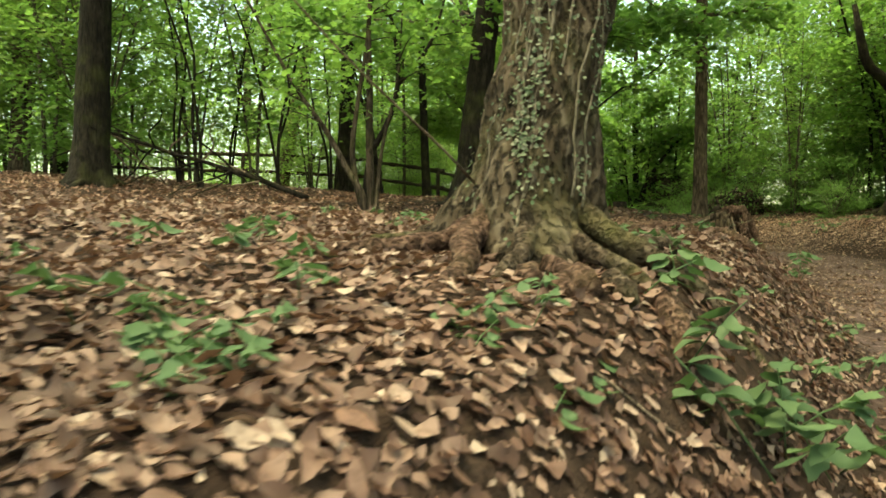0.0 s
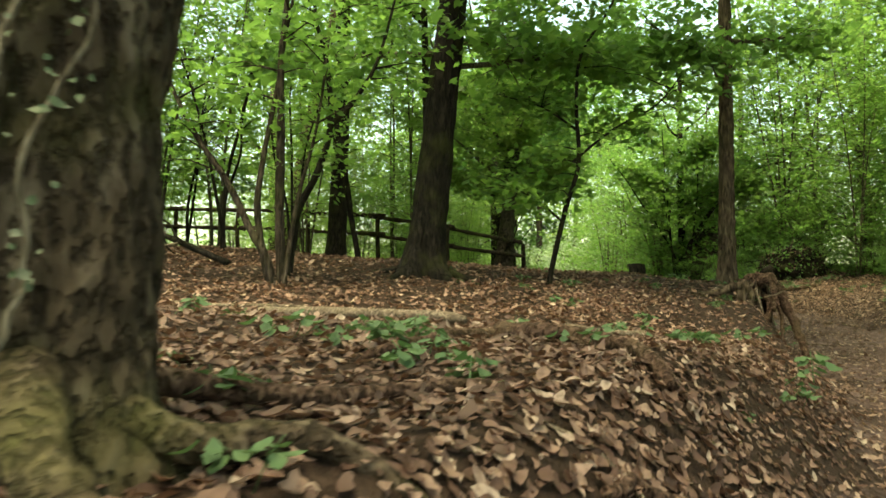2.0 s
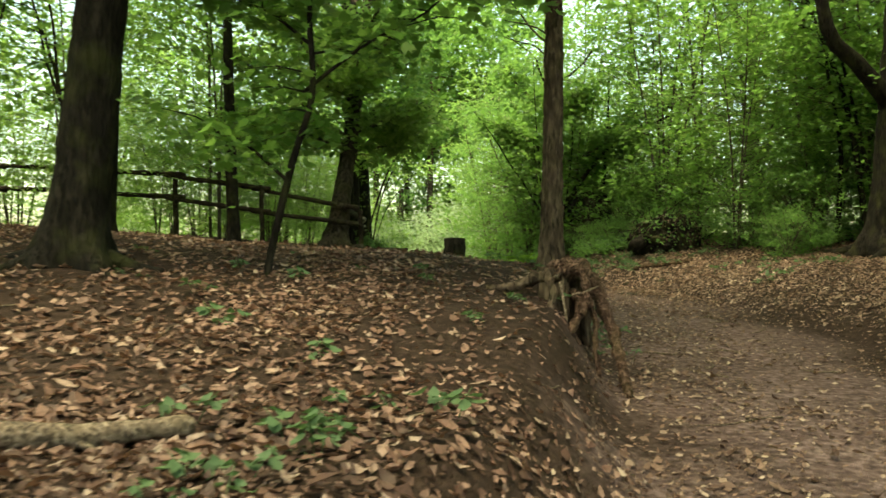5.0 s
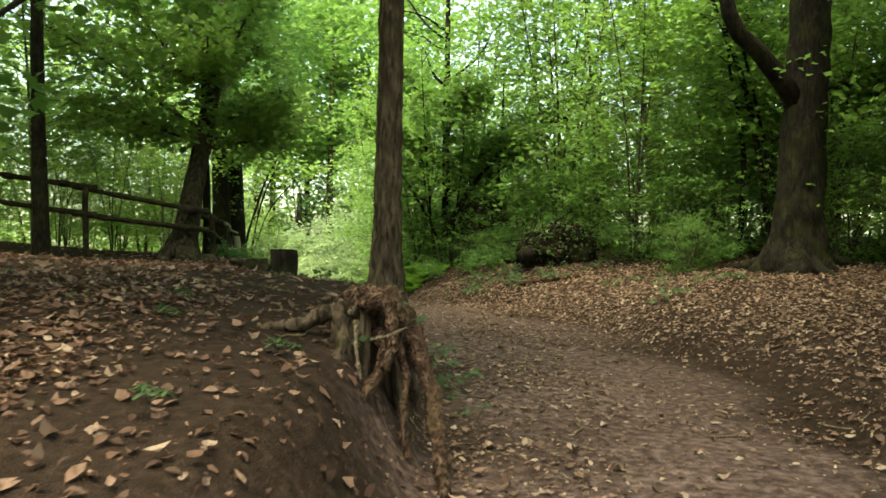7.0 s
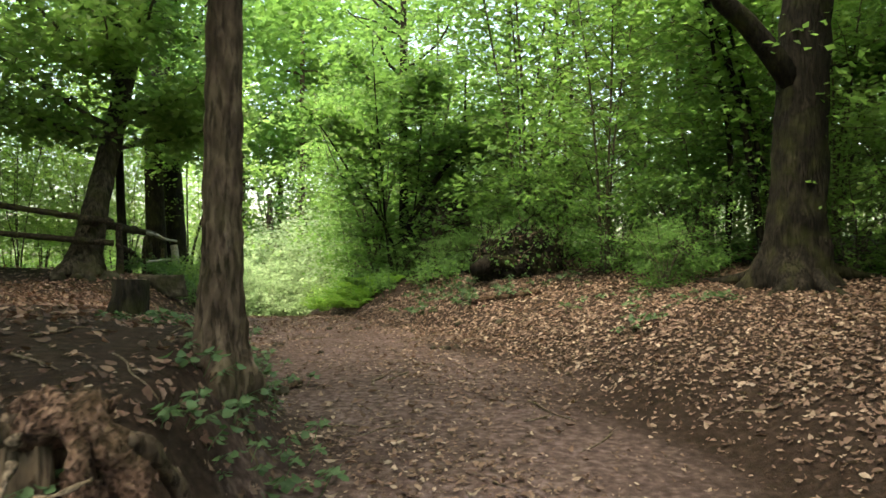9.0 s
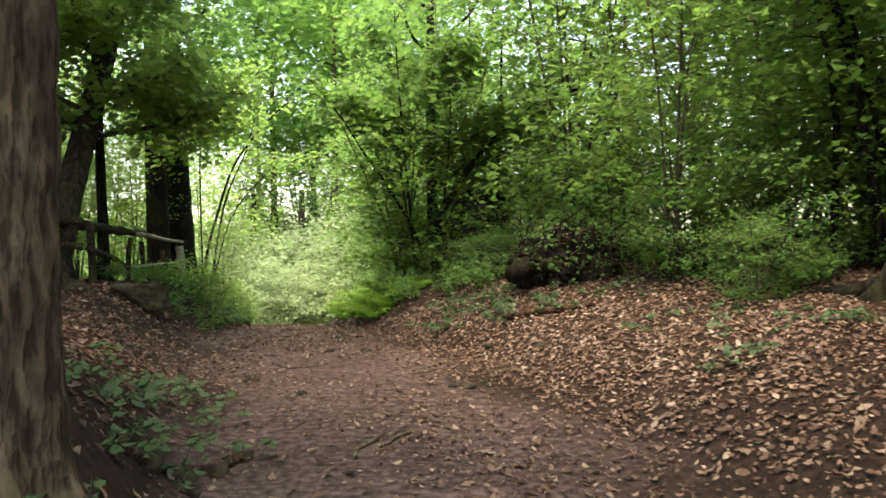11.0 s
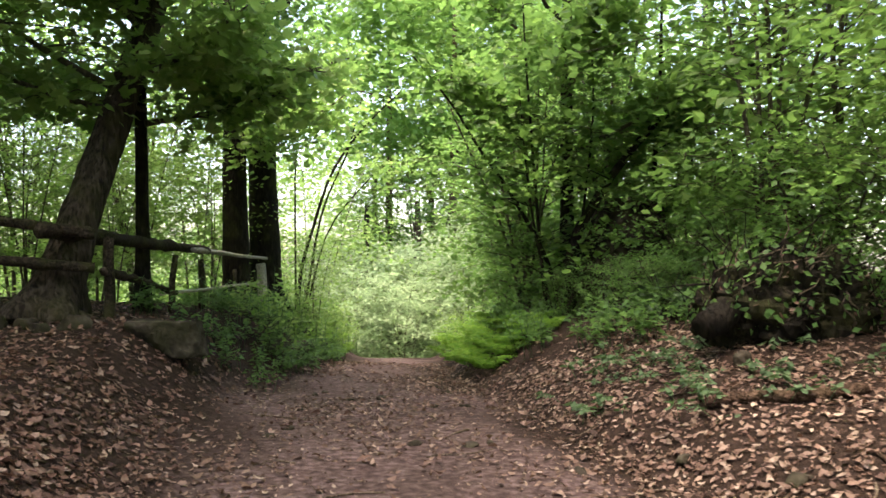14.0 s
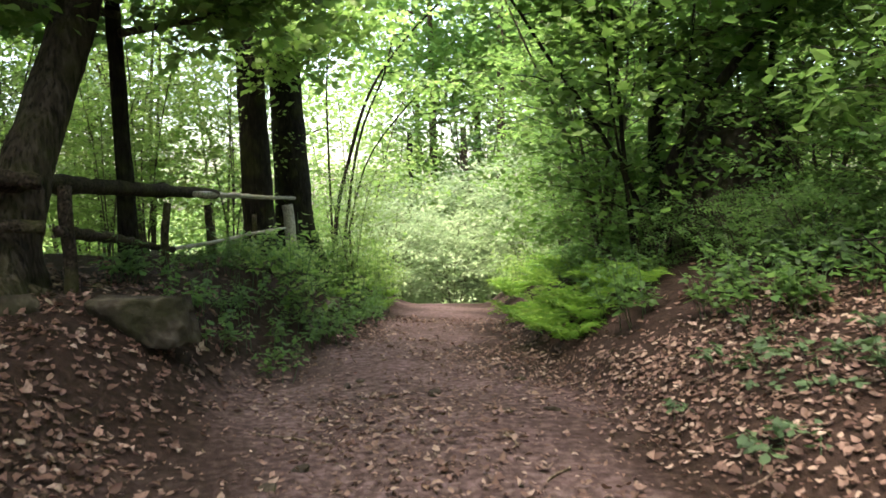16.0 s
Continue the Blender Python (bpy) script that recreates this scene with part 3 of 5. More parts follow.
# the old tree by the path
big = tree(0.43, 4.2, 0.30, 11.0, (1.75, 0.3), "old broad tree with rough ivy-grown bark on the bank", BARK_OLD, 0.75, 110, 1, 0, 0.16, 3, steps=190, limbs=6, fine=0.016)
def ivy_and_roots():
    cx, cy, base = 0.43, 4.2, h(0.43, 4.2)

    def skin(a, z, off):
        rr = 0.30 * flare(max(z, 0), 0.75) * (1 - 0.6 * z / 11) + off
        ph = random.Random(3).uniform(0, 6)
        k = 1 + 0.22 * math.exp(-max(z, 0) / 0.25) * math.sin(4 * a + ph) + 0.05 * math.sin(7 * a + ph * 2) * math.exp(-max(z, 0) / 1.5)
        return Vector((1.75 * z / 11 + rr * k * math.cos(a), 0.3 * z / 11 + rr * k * math.sin(a), z))
    rg = random.Random(12)
    spots = []
    for i in range(12):
        a = radians(rg.uniform(-150, -50))
        z0, z1 = rg.uniform(0.0, 0.5), rg.uniform(1.4, 4.2)
        g = Geo()
        pts = []
        for k in range(26):
            z = z0 + (z1 - z0) * k / 25
            a += radians(rg.uniform(-5, 5))
            pts.append(skin(a, z, 0.012))
            if rg.random() < 0.75:
                spots.append((a + radians(rg.uniform(-10, 10)), z + rg.uniform(-0.08, 0.08)))
        g.tube(pts, [0.0075 * (1 - 0.7 * k / 25) + 0.0015 for k in range(26)], 5)
        part("ivy_stem", g, IVY_STEM, big, "pale ivy stem")
    for i in range(150):
        spots.append((radians(rg.uniform(-165, -35)), rg.uniform(0.25, 3.6)))
    for i in range(110):
        spots.append((radians(rg.gauss(-114, 12)), abs(rg.gauss(0.66, 0.2))))
    pos, nor, alo, siz = [], [], [], []
    for a, z in spots:
        for k in range(2):
            p = skin(a + rg.uniform(-0.1, 0.1), z + rg.uniform(-0.05, 0.05), 0.03)
            pos.append(p), nor.append((math.cos(a) + rg.gauss(0, 0.4), math.sin(a) + rg.gauss(0, 0.4), rg.uniform(0.1, 0.9)))
            alo.append((rg.gauss(0, 1), rg.gauss(0, 1), -1)), siz.append(rg.uniform(0.014, 0.034))
    tagged(part("ivy_leaves", leaf_mesh("ivy_leaves", IVY, np.array(pos), np.array(nor), np.array(alo), np.array(siz), 0.8, True, 0.1), None, big), kind="stuff")
    # surface roots: thickness, bark, and points with their height over the ground
    roots = [(0.13, ROOT, [(0.28, 4.0, 0.42), (0.16, 3.82, 0.24), (0.1, 3.55, 0.13), (0.1, 3.25, 0.06), (0.02, 2.92, 0.0), (-0.08, 2.6, -0.05)]),
             (0.11, ROOT, [(0.24, 4.1, 0.4), (0.06, 3.95, 0.18), (-0.18, 3.75, 0.08), (-0.5, 3.6, 0.03), (-0.85, 3.35, -0.04)]),
             (0.10, ROOT_OLD, [(0.4, 3.95, 0.4), (0.4, 3.75, 0.25), (0.36, 3.5, 0.14), (0.27, 3.3, 0.06), (0.2, 3.12, -0.04)]),
             (0.09, ROOT_OLD, [(0.1, 4.2, 0.3), (-0.15, 4.25, 0.1), (-0.5, 4.35, 0.02), (-0.9, 4.4, -0.05)]),
             (0.11, ROOT_OLD, [(0.72, 4.0, 0.42), (0.88, 3.82, 0.2), (1.08, 3.68, 0.09), (1.3, 3.62, 0.04), (1.6, 3.55, -0.04)]),
             (0.09, ROOT_OLD, [(0.78, 4.15, 0.35), (1.0, 4.15, 0.12), (1.3, 4.3, 0.05), (1.75, 4.35, -0.04)]),
             (0.08, ROOT_OLD, [(0.62, 3.95, 0.34), (0.7, 3.7, 0.16), (0.86, 3.45, 0.06), (1.0, 3.2, 0.0), (1.1, 3.0, -0.06)]),
             (0.06, ROOT, [(0.7, 4.5, 0.2), (1.1, 4.9, 0.05), (1.55, 5.3, 0.02), (1.9, 5.5, -0.04)]),
             (0.05, ROOT_OLD, [(0.2, 4.5, 0.2), (-0.1, 4.9, 0.04), (-0.4, 5.2, -0.03)])]
    for i, (rr, mat, pts) in enumerate(roots):
        fine = curve([(px - cx, py - cy, h(px, py) - base + dz * 0.6) for px, py, dz in pts], 6)
        n = len(fine)
        g = Geo()
        g.tube(fine, [rr * (0.66 - 0.4 * k / n) * (1 + 0.05 * math.sin(1.3 * k + i)) for k in range(n)], 16, 0.26, seed=i * 5)
        part("root", g, mat, big, "thick bare root")
    # broken root ends in front of the trunk: from, to, height over the ground, thickness
    for i, (a, e, dz, r0, r1, mat) in enumerate([((0.48, 3.5), (0.6, 3.0), 0.04, 0.05, 0.07, ROOT), ((0.9, 3.25), (0.98, 2.95), 0.02, 0.06, 0.07, ROOT), ((0.34, 3.2), (0.36, 3.0), 0.03, 0.05, 0.055, ROOT), ((0.5, 3.1), (0.46, 2.93), 0.02, 0.045, 0.04, ROOT), ((0.75, 3.3), (0.72, 3.05), 0.02, 0.05, 0.05, ROOT_OLD)]):
        line = []
        for k in range(8):
            t = k / 7
            px, py = a[0] + (e[0] - a[0]) * t, a[1] + (e[1] - a[1]) * t
            line.append((px - cx + 0.02 * math.sin(5 * t + i), py - cy, h(px, py) - base + dz * (1.3 - 0.6 * t)))
        g = Geo()
        g.tube(line, [(r0 + (r1 - r0) * k / 7) * (1.0 if k < 7 else 0.8) for k in range(8)], 18, 0.4, seed=40 + i)
        part("root", g, mat, big, "broken weathered root end")
    g = Geo()
    g.tube([Vector(p) - Vector((cx, cy, base)) for p in bent((0.16, 4.02, 1.68), (-0.75, 2.5, 2.46), 9, 0.03, 3)], [0.009 - 0.0007 * k for k in range(9)], 6, 0.2)
    part("twig", g, DEAD, big, "dead leaning twig")


ivy_and_roots()
# tA, rt and two slim trees: unseen dense crowns moved to cast shade
tA = tree(0.42, 13.4, 0.25, 12.0, (1.25, 0.2), "dark upright tree trunk on the leafy bank", BARK_DARK, 0.7, 50, 2, 6, 0.1, 5, steps=90, dense=True, fine=0.012, shade_shift=(2.0, -1.4))
tB = tree(5.27, 15.75, 0.135, 12.0, (0.15, 0.2), "straight brown tree trunk at the edge of the bank", BARK_BROWN, 0.75, 64, 1, 6, 0.12, 8, steps=150, fine=0.011, shade_shift=(-0.6, -1.2))
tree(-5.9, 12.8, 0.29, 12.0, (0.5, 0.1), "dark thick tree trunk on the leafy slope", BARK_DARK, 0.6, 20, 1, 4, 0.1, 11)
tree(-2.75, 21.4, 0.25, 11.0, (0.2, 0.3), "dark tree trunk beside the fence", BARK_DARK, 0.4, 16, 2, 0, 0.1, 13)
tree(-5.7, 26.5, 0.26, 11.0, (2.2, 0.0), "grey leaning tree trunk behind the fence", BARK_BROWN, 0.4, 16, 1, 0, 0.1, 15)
tree(-0.45, 22.6, 0.14, 10.0, (-0.4, 0.2), "slim dark tree trunk beside the fence", BARK_DARK, 0.4, 14, 3, 0, 0.1, 17, dense=True, shade_shift=(2.6, -2.2))
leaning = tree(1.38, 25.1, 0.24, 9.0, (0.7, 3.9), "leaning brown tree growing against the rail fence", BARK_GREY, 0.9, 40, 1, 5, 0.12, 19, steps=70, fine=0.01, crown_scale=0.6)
slim = tree(1.60, 27.0, 0.10, 9.0, (-0.3, 0.3), "slim dark tree trunk behind the rail fence", BARK_DARK, 0.4, 14, 2, 0, 0.1, 21, dense=True, shade_shift=(2.6, -3.0))
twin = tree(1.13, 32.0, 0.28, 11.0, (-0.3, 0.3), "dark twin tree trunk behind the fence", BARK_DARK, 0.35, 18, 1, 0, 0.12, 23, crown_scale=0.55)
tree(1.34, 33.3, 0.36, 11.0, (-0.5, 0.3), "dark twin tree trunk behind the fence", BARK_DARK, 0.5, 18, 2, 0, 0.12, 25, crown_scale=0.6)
rt = tree(12.18, 20.1, 0.39, 12.0, (0.85, 0.3), "massive dark tree trunk with a low limb", BARK_DARK, 0.5, 44, 2, 5, 0.14, 27, steps=70, fine=0.014, dense=True, shade_shift=(0.2, -4.0))
g = Geo()
g.tube([(0.1, 0, 2.6), (-0.3, 0, 3.15), (-0.7, -0.05, 3.55), (-1.06, -0.1, 3.8), (-1.25, -0.15, 4.1), (-1.38, -0.2, 4.6), (-1.6, -0.3, 5.4)], [0.17, 0.16, 0.14, 0.13, 0.12, 0.1, 0.06], 12, 0.2)
part("limb", g, BARK_DARK, rt)
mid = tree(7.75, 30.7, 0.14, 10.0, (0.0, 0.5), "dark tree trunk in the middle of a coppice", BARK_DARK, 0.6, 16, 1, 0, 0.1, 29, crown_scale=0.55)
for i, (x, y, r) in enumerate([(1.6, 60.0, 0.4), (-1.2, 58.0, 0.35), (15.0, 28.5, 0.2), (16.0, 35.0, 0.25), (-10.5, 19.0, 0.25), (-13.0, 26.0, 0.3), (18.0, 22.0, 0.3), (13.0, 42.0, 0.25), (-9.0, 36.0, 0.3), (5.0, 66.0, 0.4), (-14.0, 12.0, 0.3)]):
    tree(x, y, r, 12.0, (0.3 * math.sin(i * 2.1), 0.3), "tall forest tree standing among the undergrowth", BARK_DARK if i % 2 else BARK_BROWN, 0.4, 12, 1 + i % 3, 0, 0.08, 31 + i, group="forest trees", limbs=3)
def leafy(ob, limbs, seed):
    for i, (s, e, mat, n) in enumerate(limbs):
        leafy_limb(ob, s, e, mat, BARK_DARK if ob is rt else BARK_SLIM, 0.045, n, 22, 0.16, seed + i, 0.62 if ob is rt else 0.25, True)


leafy(tA, [((0.2, 0, 3.0), (3.6, 1.4, 3.6), LEAF_MID, 40), ((0.2, 0, 3.4), (2.6, 3.6, 4.2), LEAF_MID, 36), ((0.1, 0, 3.2), (-3.2, 1.5, 3.8), LEAF_DARK, 36), ((0.2, 0, 4.2), (1.8, -1.2, 4.9), LEAF_MID, 26)], 200)
leafy(tB, [((0.05, 0.1, 4.4), (2.8, 2.6, 5.2), LEAF_MID, 30), ((0.05, 0.1, 4.2), (-2.6, 1.8, 4.8), LEAF_MID, 30), ((0.05, 0.1, 3.6), (-1.6, -1.6, 4.3), LEAF_DARK, 24)], 204)
# the lighter leaf colour here makes up for shade on these limbs
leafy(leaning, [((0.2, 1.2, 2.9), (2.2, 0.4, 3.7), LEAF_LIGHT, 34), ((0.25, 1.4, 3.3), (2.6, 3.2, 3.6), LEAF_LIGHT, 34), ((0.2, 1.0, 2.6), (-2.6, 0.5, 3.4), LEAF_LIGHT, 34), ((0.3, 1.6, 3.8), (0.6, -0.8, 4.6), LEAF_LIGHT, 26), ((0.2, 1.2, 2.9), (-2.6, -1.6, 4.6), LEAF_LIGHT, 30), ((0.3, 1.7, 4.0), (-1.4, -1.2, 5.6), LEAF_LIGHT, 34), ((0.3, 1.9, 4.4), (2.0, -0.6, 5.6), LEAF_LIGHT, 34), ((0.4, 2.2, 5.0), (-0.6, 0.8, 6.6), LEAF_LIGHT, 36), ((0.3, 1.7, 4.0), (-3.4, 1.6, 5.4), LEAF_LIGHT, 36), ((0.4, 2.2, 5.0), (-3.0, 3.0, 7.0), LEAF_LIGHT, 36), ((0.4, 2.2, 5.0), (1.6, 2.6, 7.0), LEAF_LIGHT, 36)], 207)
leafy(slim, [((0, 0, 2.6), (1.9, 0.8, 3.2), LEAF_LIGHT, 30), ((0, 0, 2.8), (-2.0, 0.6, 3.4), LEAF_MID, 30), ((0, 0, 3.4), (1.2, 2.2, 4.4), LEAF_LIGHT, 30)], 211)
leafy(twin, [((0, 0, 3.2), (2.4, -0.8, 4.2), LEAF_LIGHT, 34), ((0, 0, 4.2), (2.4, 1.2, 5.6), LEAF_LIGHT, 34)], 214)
leafy(rt, [((0.2, 0.2, 3.0), (3.0, 1.6, 3.6), LEAF_MID, 34)], 216)
leafy(mid, [((0, 0, 3.2), (-2.4, -0.9, 4.2), LEAF_MID, 36), ((0, 0, 2.8), (2.4, -1.6, 4.0), LEAF_DARK, 36), ((0, 0, 4.0), (0.4, -2.4, 5.0), LEAF_MID, 34), ((0, 0, 4.4), (-1.8, 1.0, 6.4), LEAF_MID, 34), ((0, 0, 2.0), (3.4, 1.6, 5.2), LEAF_MID, 34)], 218)
for i, (x, y, r, t) in enumerate([(-0.4, 62.0, 0.3, 24.0), (3.4, 60.0, 0.3, 23.0), (2.0, 66.0, 0.32, 20.0), (-2.2, 68.0, 0.3, 20.0), (6.6, 67.0, 0.3, 20.0), (10.4, 60.0, 0.25, 18.0), (-7.5, 60.0, 0.26, 18.0)]):
    tree(x, y, r, t, (0.4 * math.sin(i * 2.0), 0.2), "tall pale-barked tree beyond the end of the path", BARK_BROWN, 0.3, 12, 3 if i != 1 else 2, 0, 0.08, 81 + i, group="forest trees", limbs=4, crown_scale=2.2, dense=i < 2)
# unseen trees added behind and beside the walker to shade the path
for i, (x, y) in enumerate([(-5, -3), (4.5, -6), (8.5, 1.5), (10.2, 8.0), (-8, 4), (12.6, 11.6)]):
    tree(x, y, 0.24, 11.5, (0.4 * math.sin(i), 0.3), "unseen forest tree added to shade the path", BARK_DARK, 0.5, 12, 1 + i % 3, 0, 0.08, 61 + i, group="forest trees", limbs=3, dense=True)

# understorey
rng = random.Random(5)
PROTOS = [
    sapling(101, 5, 7.6, 1.7, 0.13, LEAF_LIT, 120, 19, 0.165, radius=0.6),
    sapling(102, 3, 9.0, 1.7, 0.16, LEAF_MID, 125, 19, 0.16, radius=0.65),
    sapling(103, 7, 5.6, 1.9, 0.08, LEAF_LIT, 120, 19, 0.15, radius=0.6),
    sapling(104, 4, 8.2, 1.9, 0.16, LEAF_LIGHT, 125, 19, 0.16, radius=0.65),
    sapling(105, 2, 9.6, 1.6, 0.18, LEAF_LIGHT, 120, 19, 0.165, radius=0.65),
    sapling(106, 6, 3.4, 1.7, 0.02, LEAF_LIT, 110, 26, 0.13, radius=0.5),
    sapling(110, 7, 6.8, 2.7, 0.42, LEAF_MID, 84, 22, 0.15, BARK_DARK, 0.062, 0.6),
    sapling(111, 4, 6.0, 2.4, 0.03, LEAF_HAZE, 150, 26, 0.2, None, 0.03, 0.85),
    # dark leaf colour stands in for the deep shade over these bushes
    sapling(112, 7, 2.6, 1.6, 0.02, LEAF_DARK, 90, 24, 0.13, radius=0.5),
]
SAPLING_LABEL = ["green leafy understorey tree with several slim stems", "tall slim understorey tree with green leaves", "dense green shrub with many stems", "light green understorey tree with spreading sprays", "tall slender tree with light green leaves", "low dense green bush", "spreading hazel with dark leaning stems", "leafy tree at the end of the path with haze painted into its leaves", "low bush, its dark green leaves standing in for deep shade"]


def scatter(kinds, x0, x1, y0, y1, count, keep, gap=1.3):
    done = []
    tries = 0
    while len(done) < count and tries < 4000:
        tries += 1
        x, y = rng.uniform(x0, x1), rng.uniform(y0, y1)
        if not keep(x, y) or any((x - a) ** 2 + (y - b) ** 2 < gap * gap for a, b in done):
            continue
        done.append((x, y))
        k = rng.choice(kinds)
        put_copies(PROTOS[k], [(x, y, rng.uniform(0.8, 1.2), rng.uniform(0, 360))], SAPLING_LABEL[k], "understorey trees")


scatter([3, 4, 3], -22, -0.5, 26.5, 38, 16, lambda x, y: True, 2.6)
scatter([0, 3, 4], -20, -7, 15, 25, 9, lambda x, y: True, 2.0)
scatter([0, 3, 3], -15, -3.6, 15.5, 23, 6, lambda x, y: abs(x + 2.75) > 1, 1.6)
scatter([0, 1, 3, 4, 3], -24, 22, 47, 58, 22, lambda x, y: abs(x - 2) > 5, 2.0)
scatter([0, 3, 3, 2, 5], 9.3, 24, 22.5, 45, 24, lambda x, y: x - PATH_R(y) > 3.2 and not (x < 11.0 and y < 26.3), 1.7)
scatter([0, 1, 3], 12.4, 24, 9, 24, 13, lambda x, y: y > 22 or x > 9.3 + 0.32 * y, 1.9)
for i, (x, y, s) in enumerate([(-2.0, 50, 1.4), (7.8, 50, 1.4), (1.8, 63, 2.0), (4.6, 64, 2.0), (8.0, 60, 1.6), (-2.5, 60, 1.6), (-0.5, 66, 2.2), (7.2, 66, 2.2)]):
    put_copies(PROTOS[3 + i % 2], [(x, y, s, 50 * i)], SAPLING_LABEL[3 + i % 2], "understorey trees")
scatter([3, 4, 0], -5, -1.6, 38, 46, 3, lambda x, y: True, 1.8)
scatter([0, 1], 6.5, 10, 37, 46, 4, lambda x, y: x - PATH_R(y) > 2.2, 1.6)
for x, y, s, rz, k in [(7.0, 31.2, 0.9, 10, 2), (8.5, 31.5, 1.1, 130, 1), (10.6, 23.2, 0.75, 50, 1), (-4.3, 17.5, 0.9, 200, 1), (-1.2, 24.2, 0.9, 80, 4), (-7.2, 16.0, 1.0, 10, 2)]:
    put_copies(PROTOS[k], [(x, y, s, rz)], SAPLING_LABEL[k], "understorey trees")
def set_out(places):
    for x, y, s, rz, k in places:
        put_copies(PROTOS[k], [(x, y, s, rz)], SAPLING_LABEL[k], "understorey trees")


set_out([(9.4, 29.0, 0.3, 0, 8), (8.4, 28.6, 0.3, 40, 8), (9.9, 27.4, 0.5, 90, 8), (10.8, 26.6, 0.75, 140, 8), (8.8, 27.4, 0.3, 200, 8), (9.7, 29.6, 0.7, 60, 8), (7.9, 30.9, 0.5, 10, 8), (10.9, 29.2, 0.8, 250, 5), (11.6, 25.2, 0.7, 300, 5), (7.6, 29.4, 0.3, 20, 8), (10.9, 23.4, 0.5, 70, 8), (11.8, 22.6, 0.6, 170, 8), (7.4, 32.0, 0.6, 220, 5), (12.6, 23.8, 0.8, 15, 8), (10.9, 21.4, 0.35, 15, 8)])
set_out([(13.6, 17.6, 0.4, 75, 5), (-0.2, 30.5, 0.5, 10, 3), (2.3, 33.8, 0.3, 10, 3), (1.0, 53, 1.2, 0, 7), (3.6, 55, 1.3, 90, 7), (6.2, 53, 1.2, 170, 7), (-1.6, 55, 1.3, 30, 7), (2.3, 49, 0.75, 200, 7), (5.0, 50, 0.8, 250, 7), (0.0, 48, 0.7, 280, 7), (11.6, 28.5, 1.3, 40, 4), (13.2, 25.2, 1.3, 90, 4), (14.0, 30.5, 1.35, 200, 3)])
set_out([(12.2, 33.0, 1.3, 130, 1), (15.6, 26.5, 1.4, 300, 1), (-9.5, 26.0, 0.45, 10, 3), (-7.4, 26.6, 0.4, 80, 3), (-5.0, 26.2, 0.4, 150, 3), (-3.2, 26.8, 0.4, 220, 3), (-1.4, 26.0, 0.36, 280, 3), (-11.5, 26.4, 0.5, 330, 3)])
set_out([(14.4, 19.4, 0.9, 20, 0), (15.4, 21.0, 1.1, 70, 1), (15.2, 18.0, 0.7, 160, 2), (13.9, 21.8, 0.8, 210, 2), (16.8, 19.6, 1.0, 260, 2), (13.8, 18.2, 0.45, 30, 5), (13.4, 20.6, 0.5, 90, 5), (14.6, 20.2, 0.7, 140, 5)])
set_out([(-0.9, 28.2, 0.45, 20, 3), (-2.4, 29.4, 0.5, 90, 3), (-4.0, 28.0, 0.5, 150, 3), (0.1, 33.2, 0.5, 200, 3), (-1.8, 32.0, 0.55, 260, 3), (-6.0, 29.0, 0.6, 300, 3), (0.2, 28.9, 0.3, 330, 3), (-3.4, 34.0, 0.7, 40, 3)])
for p in PROTOS:
    remove(p)


def young_tree(x, y, stems, label, bark, mat, tufts, per, size, seed, radius=0.5, low=0.45, reach=0.9, broad=True):
    """A slender tree or hazel; stems: a thickness and the points it bends through, from its foot."""
    z = h(x, y)
    ob = thing("young_tree", x, y, z, label, "tree", "understorey trees")
    rg = np.random.RandomState(seed)
    twigs = Geo()
    tips = []
    for j, (r0, pts) in enumerate(stems):
        fine = curve(pts, 4)
        n = len(fine)
        g = Geo()
        g.tube(fine, [r0 * (1 - 0.72 * i / (n - 1)) for i in range(n)], 9, 0.14, seed=seed + j)
        part("stem", g, bark, ob)
        for k in range(tufts):
            t = low + (1 - low) * (k + rg.rand()) / tufts
            p = fine[min(int(t * (n - 1)), n - 1)]
            a, ln = rg.uniform(0, 6.28), reach * rg.uniform(0.25, 1.0)
            e = p + Vector((math.cos(a) * ln, math.sin(a) * ln, rg.uniform(-0.1, 0.4) * ln))
            m = p.lerp(e, 0.55) + Vector((0, 0, 0.08 * ln))
            twigs.tube([p, m, e], [min(0.014, r0 * 0.4), 0.008, 0.003], 4, cap=False)
            tips += [tuple(e), tuple(m)]
    tagged(part("branch_work", twigs, bark, ob), kind="stuff")
    part("foliage", leaf_mesh("foliage", mat, *sprays(tips, per, radius, 0.09, size, 0.5, rg), 0.95 if broad else 0.7, 3 if broad else 1, 0.07), None, ob)


young_tree(-1.12, 11.4, [(0.062, [(-0.02, 0, -0.15), (-0.1, 0, 0.3), (-0.3, 0, 0.64), (-0.63, 0.1, 1.23), (-1.03, 0.1, 1.8), (-1.44, 0.2, 2.5), (-2.0, 0.4, 3.5)]),
                         (0.05, [(-0.05, 0.05, -0.15), (-0.22, 0, 0.8), (-0.17, 0, 1.46), (-0.06, 0.1, 2.25), (0.03, 0.2, 3.05), (0.2, 0.4, 4.4)]),
                         (0.07, [(0.07, 0.1, -0.15), (0.02, 0.1, 0.8), (0.02, 0.1, 1.8), (0.01, 0.1, 2.8), (0.04, 0.2, 3.5), (0.1, 0.3, 5.2)]),
                         (0.035, [(0.1, 0.0, -0.1), (0.2, 0.2, 1.0), (0.42, 0.3, 2.0), (0.5, 0.6, 3.4)])],
           "hazel with several slim bending stems among dry leaves", BARK_GREY, LEAF_MID, 8, 13, 0.12, 301, 0.45, 0.55)
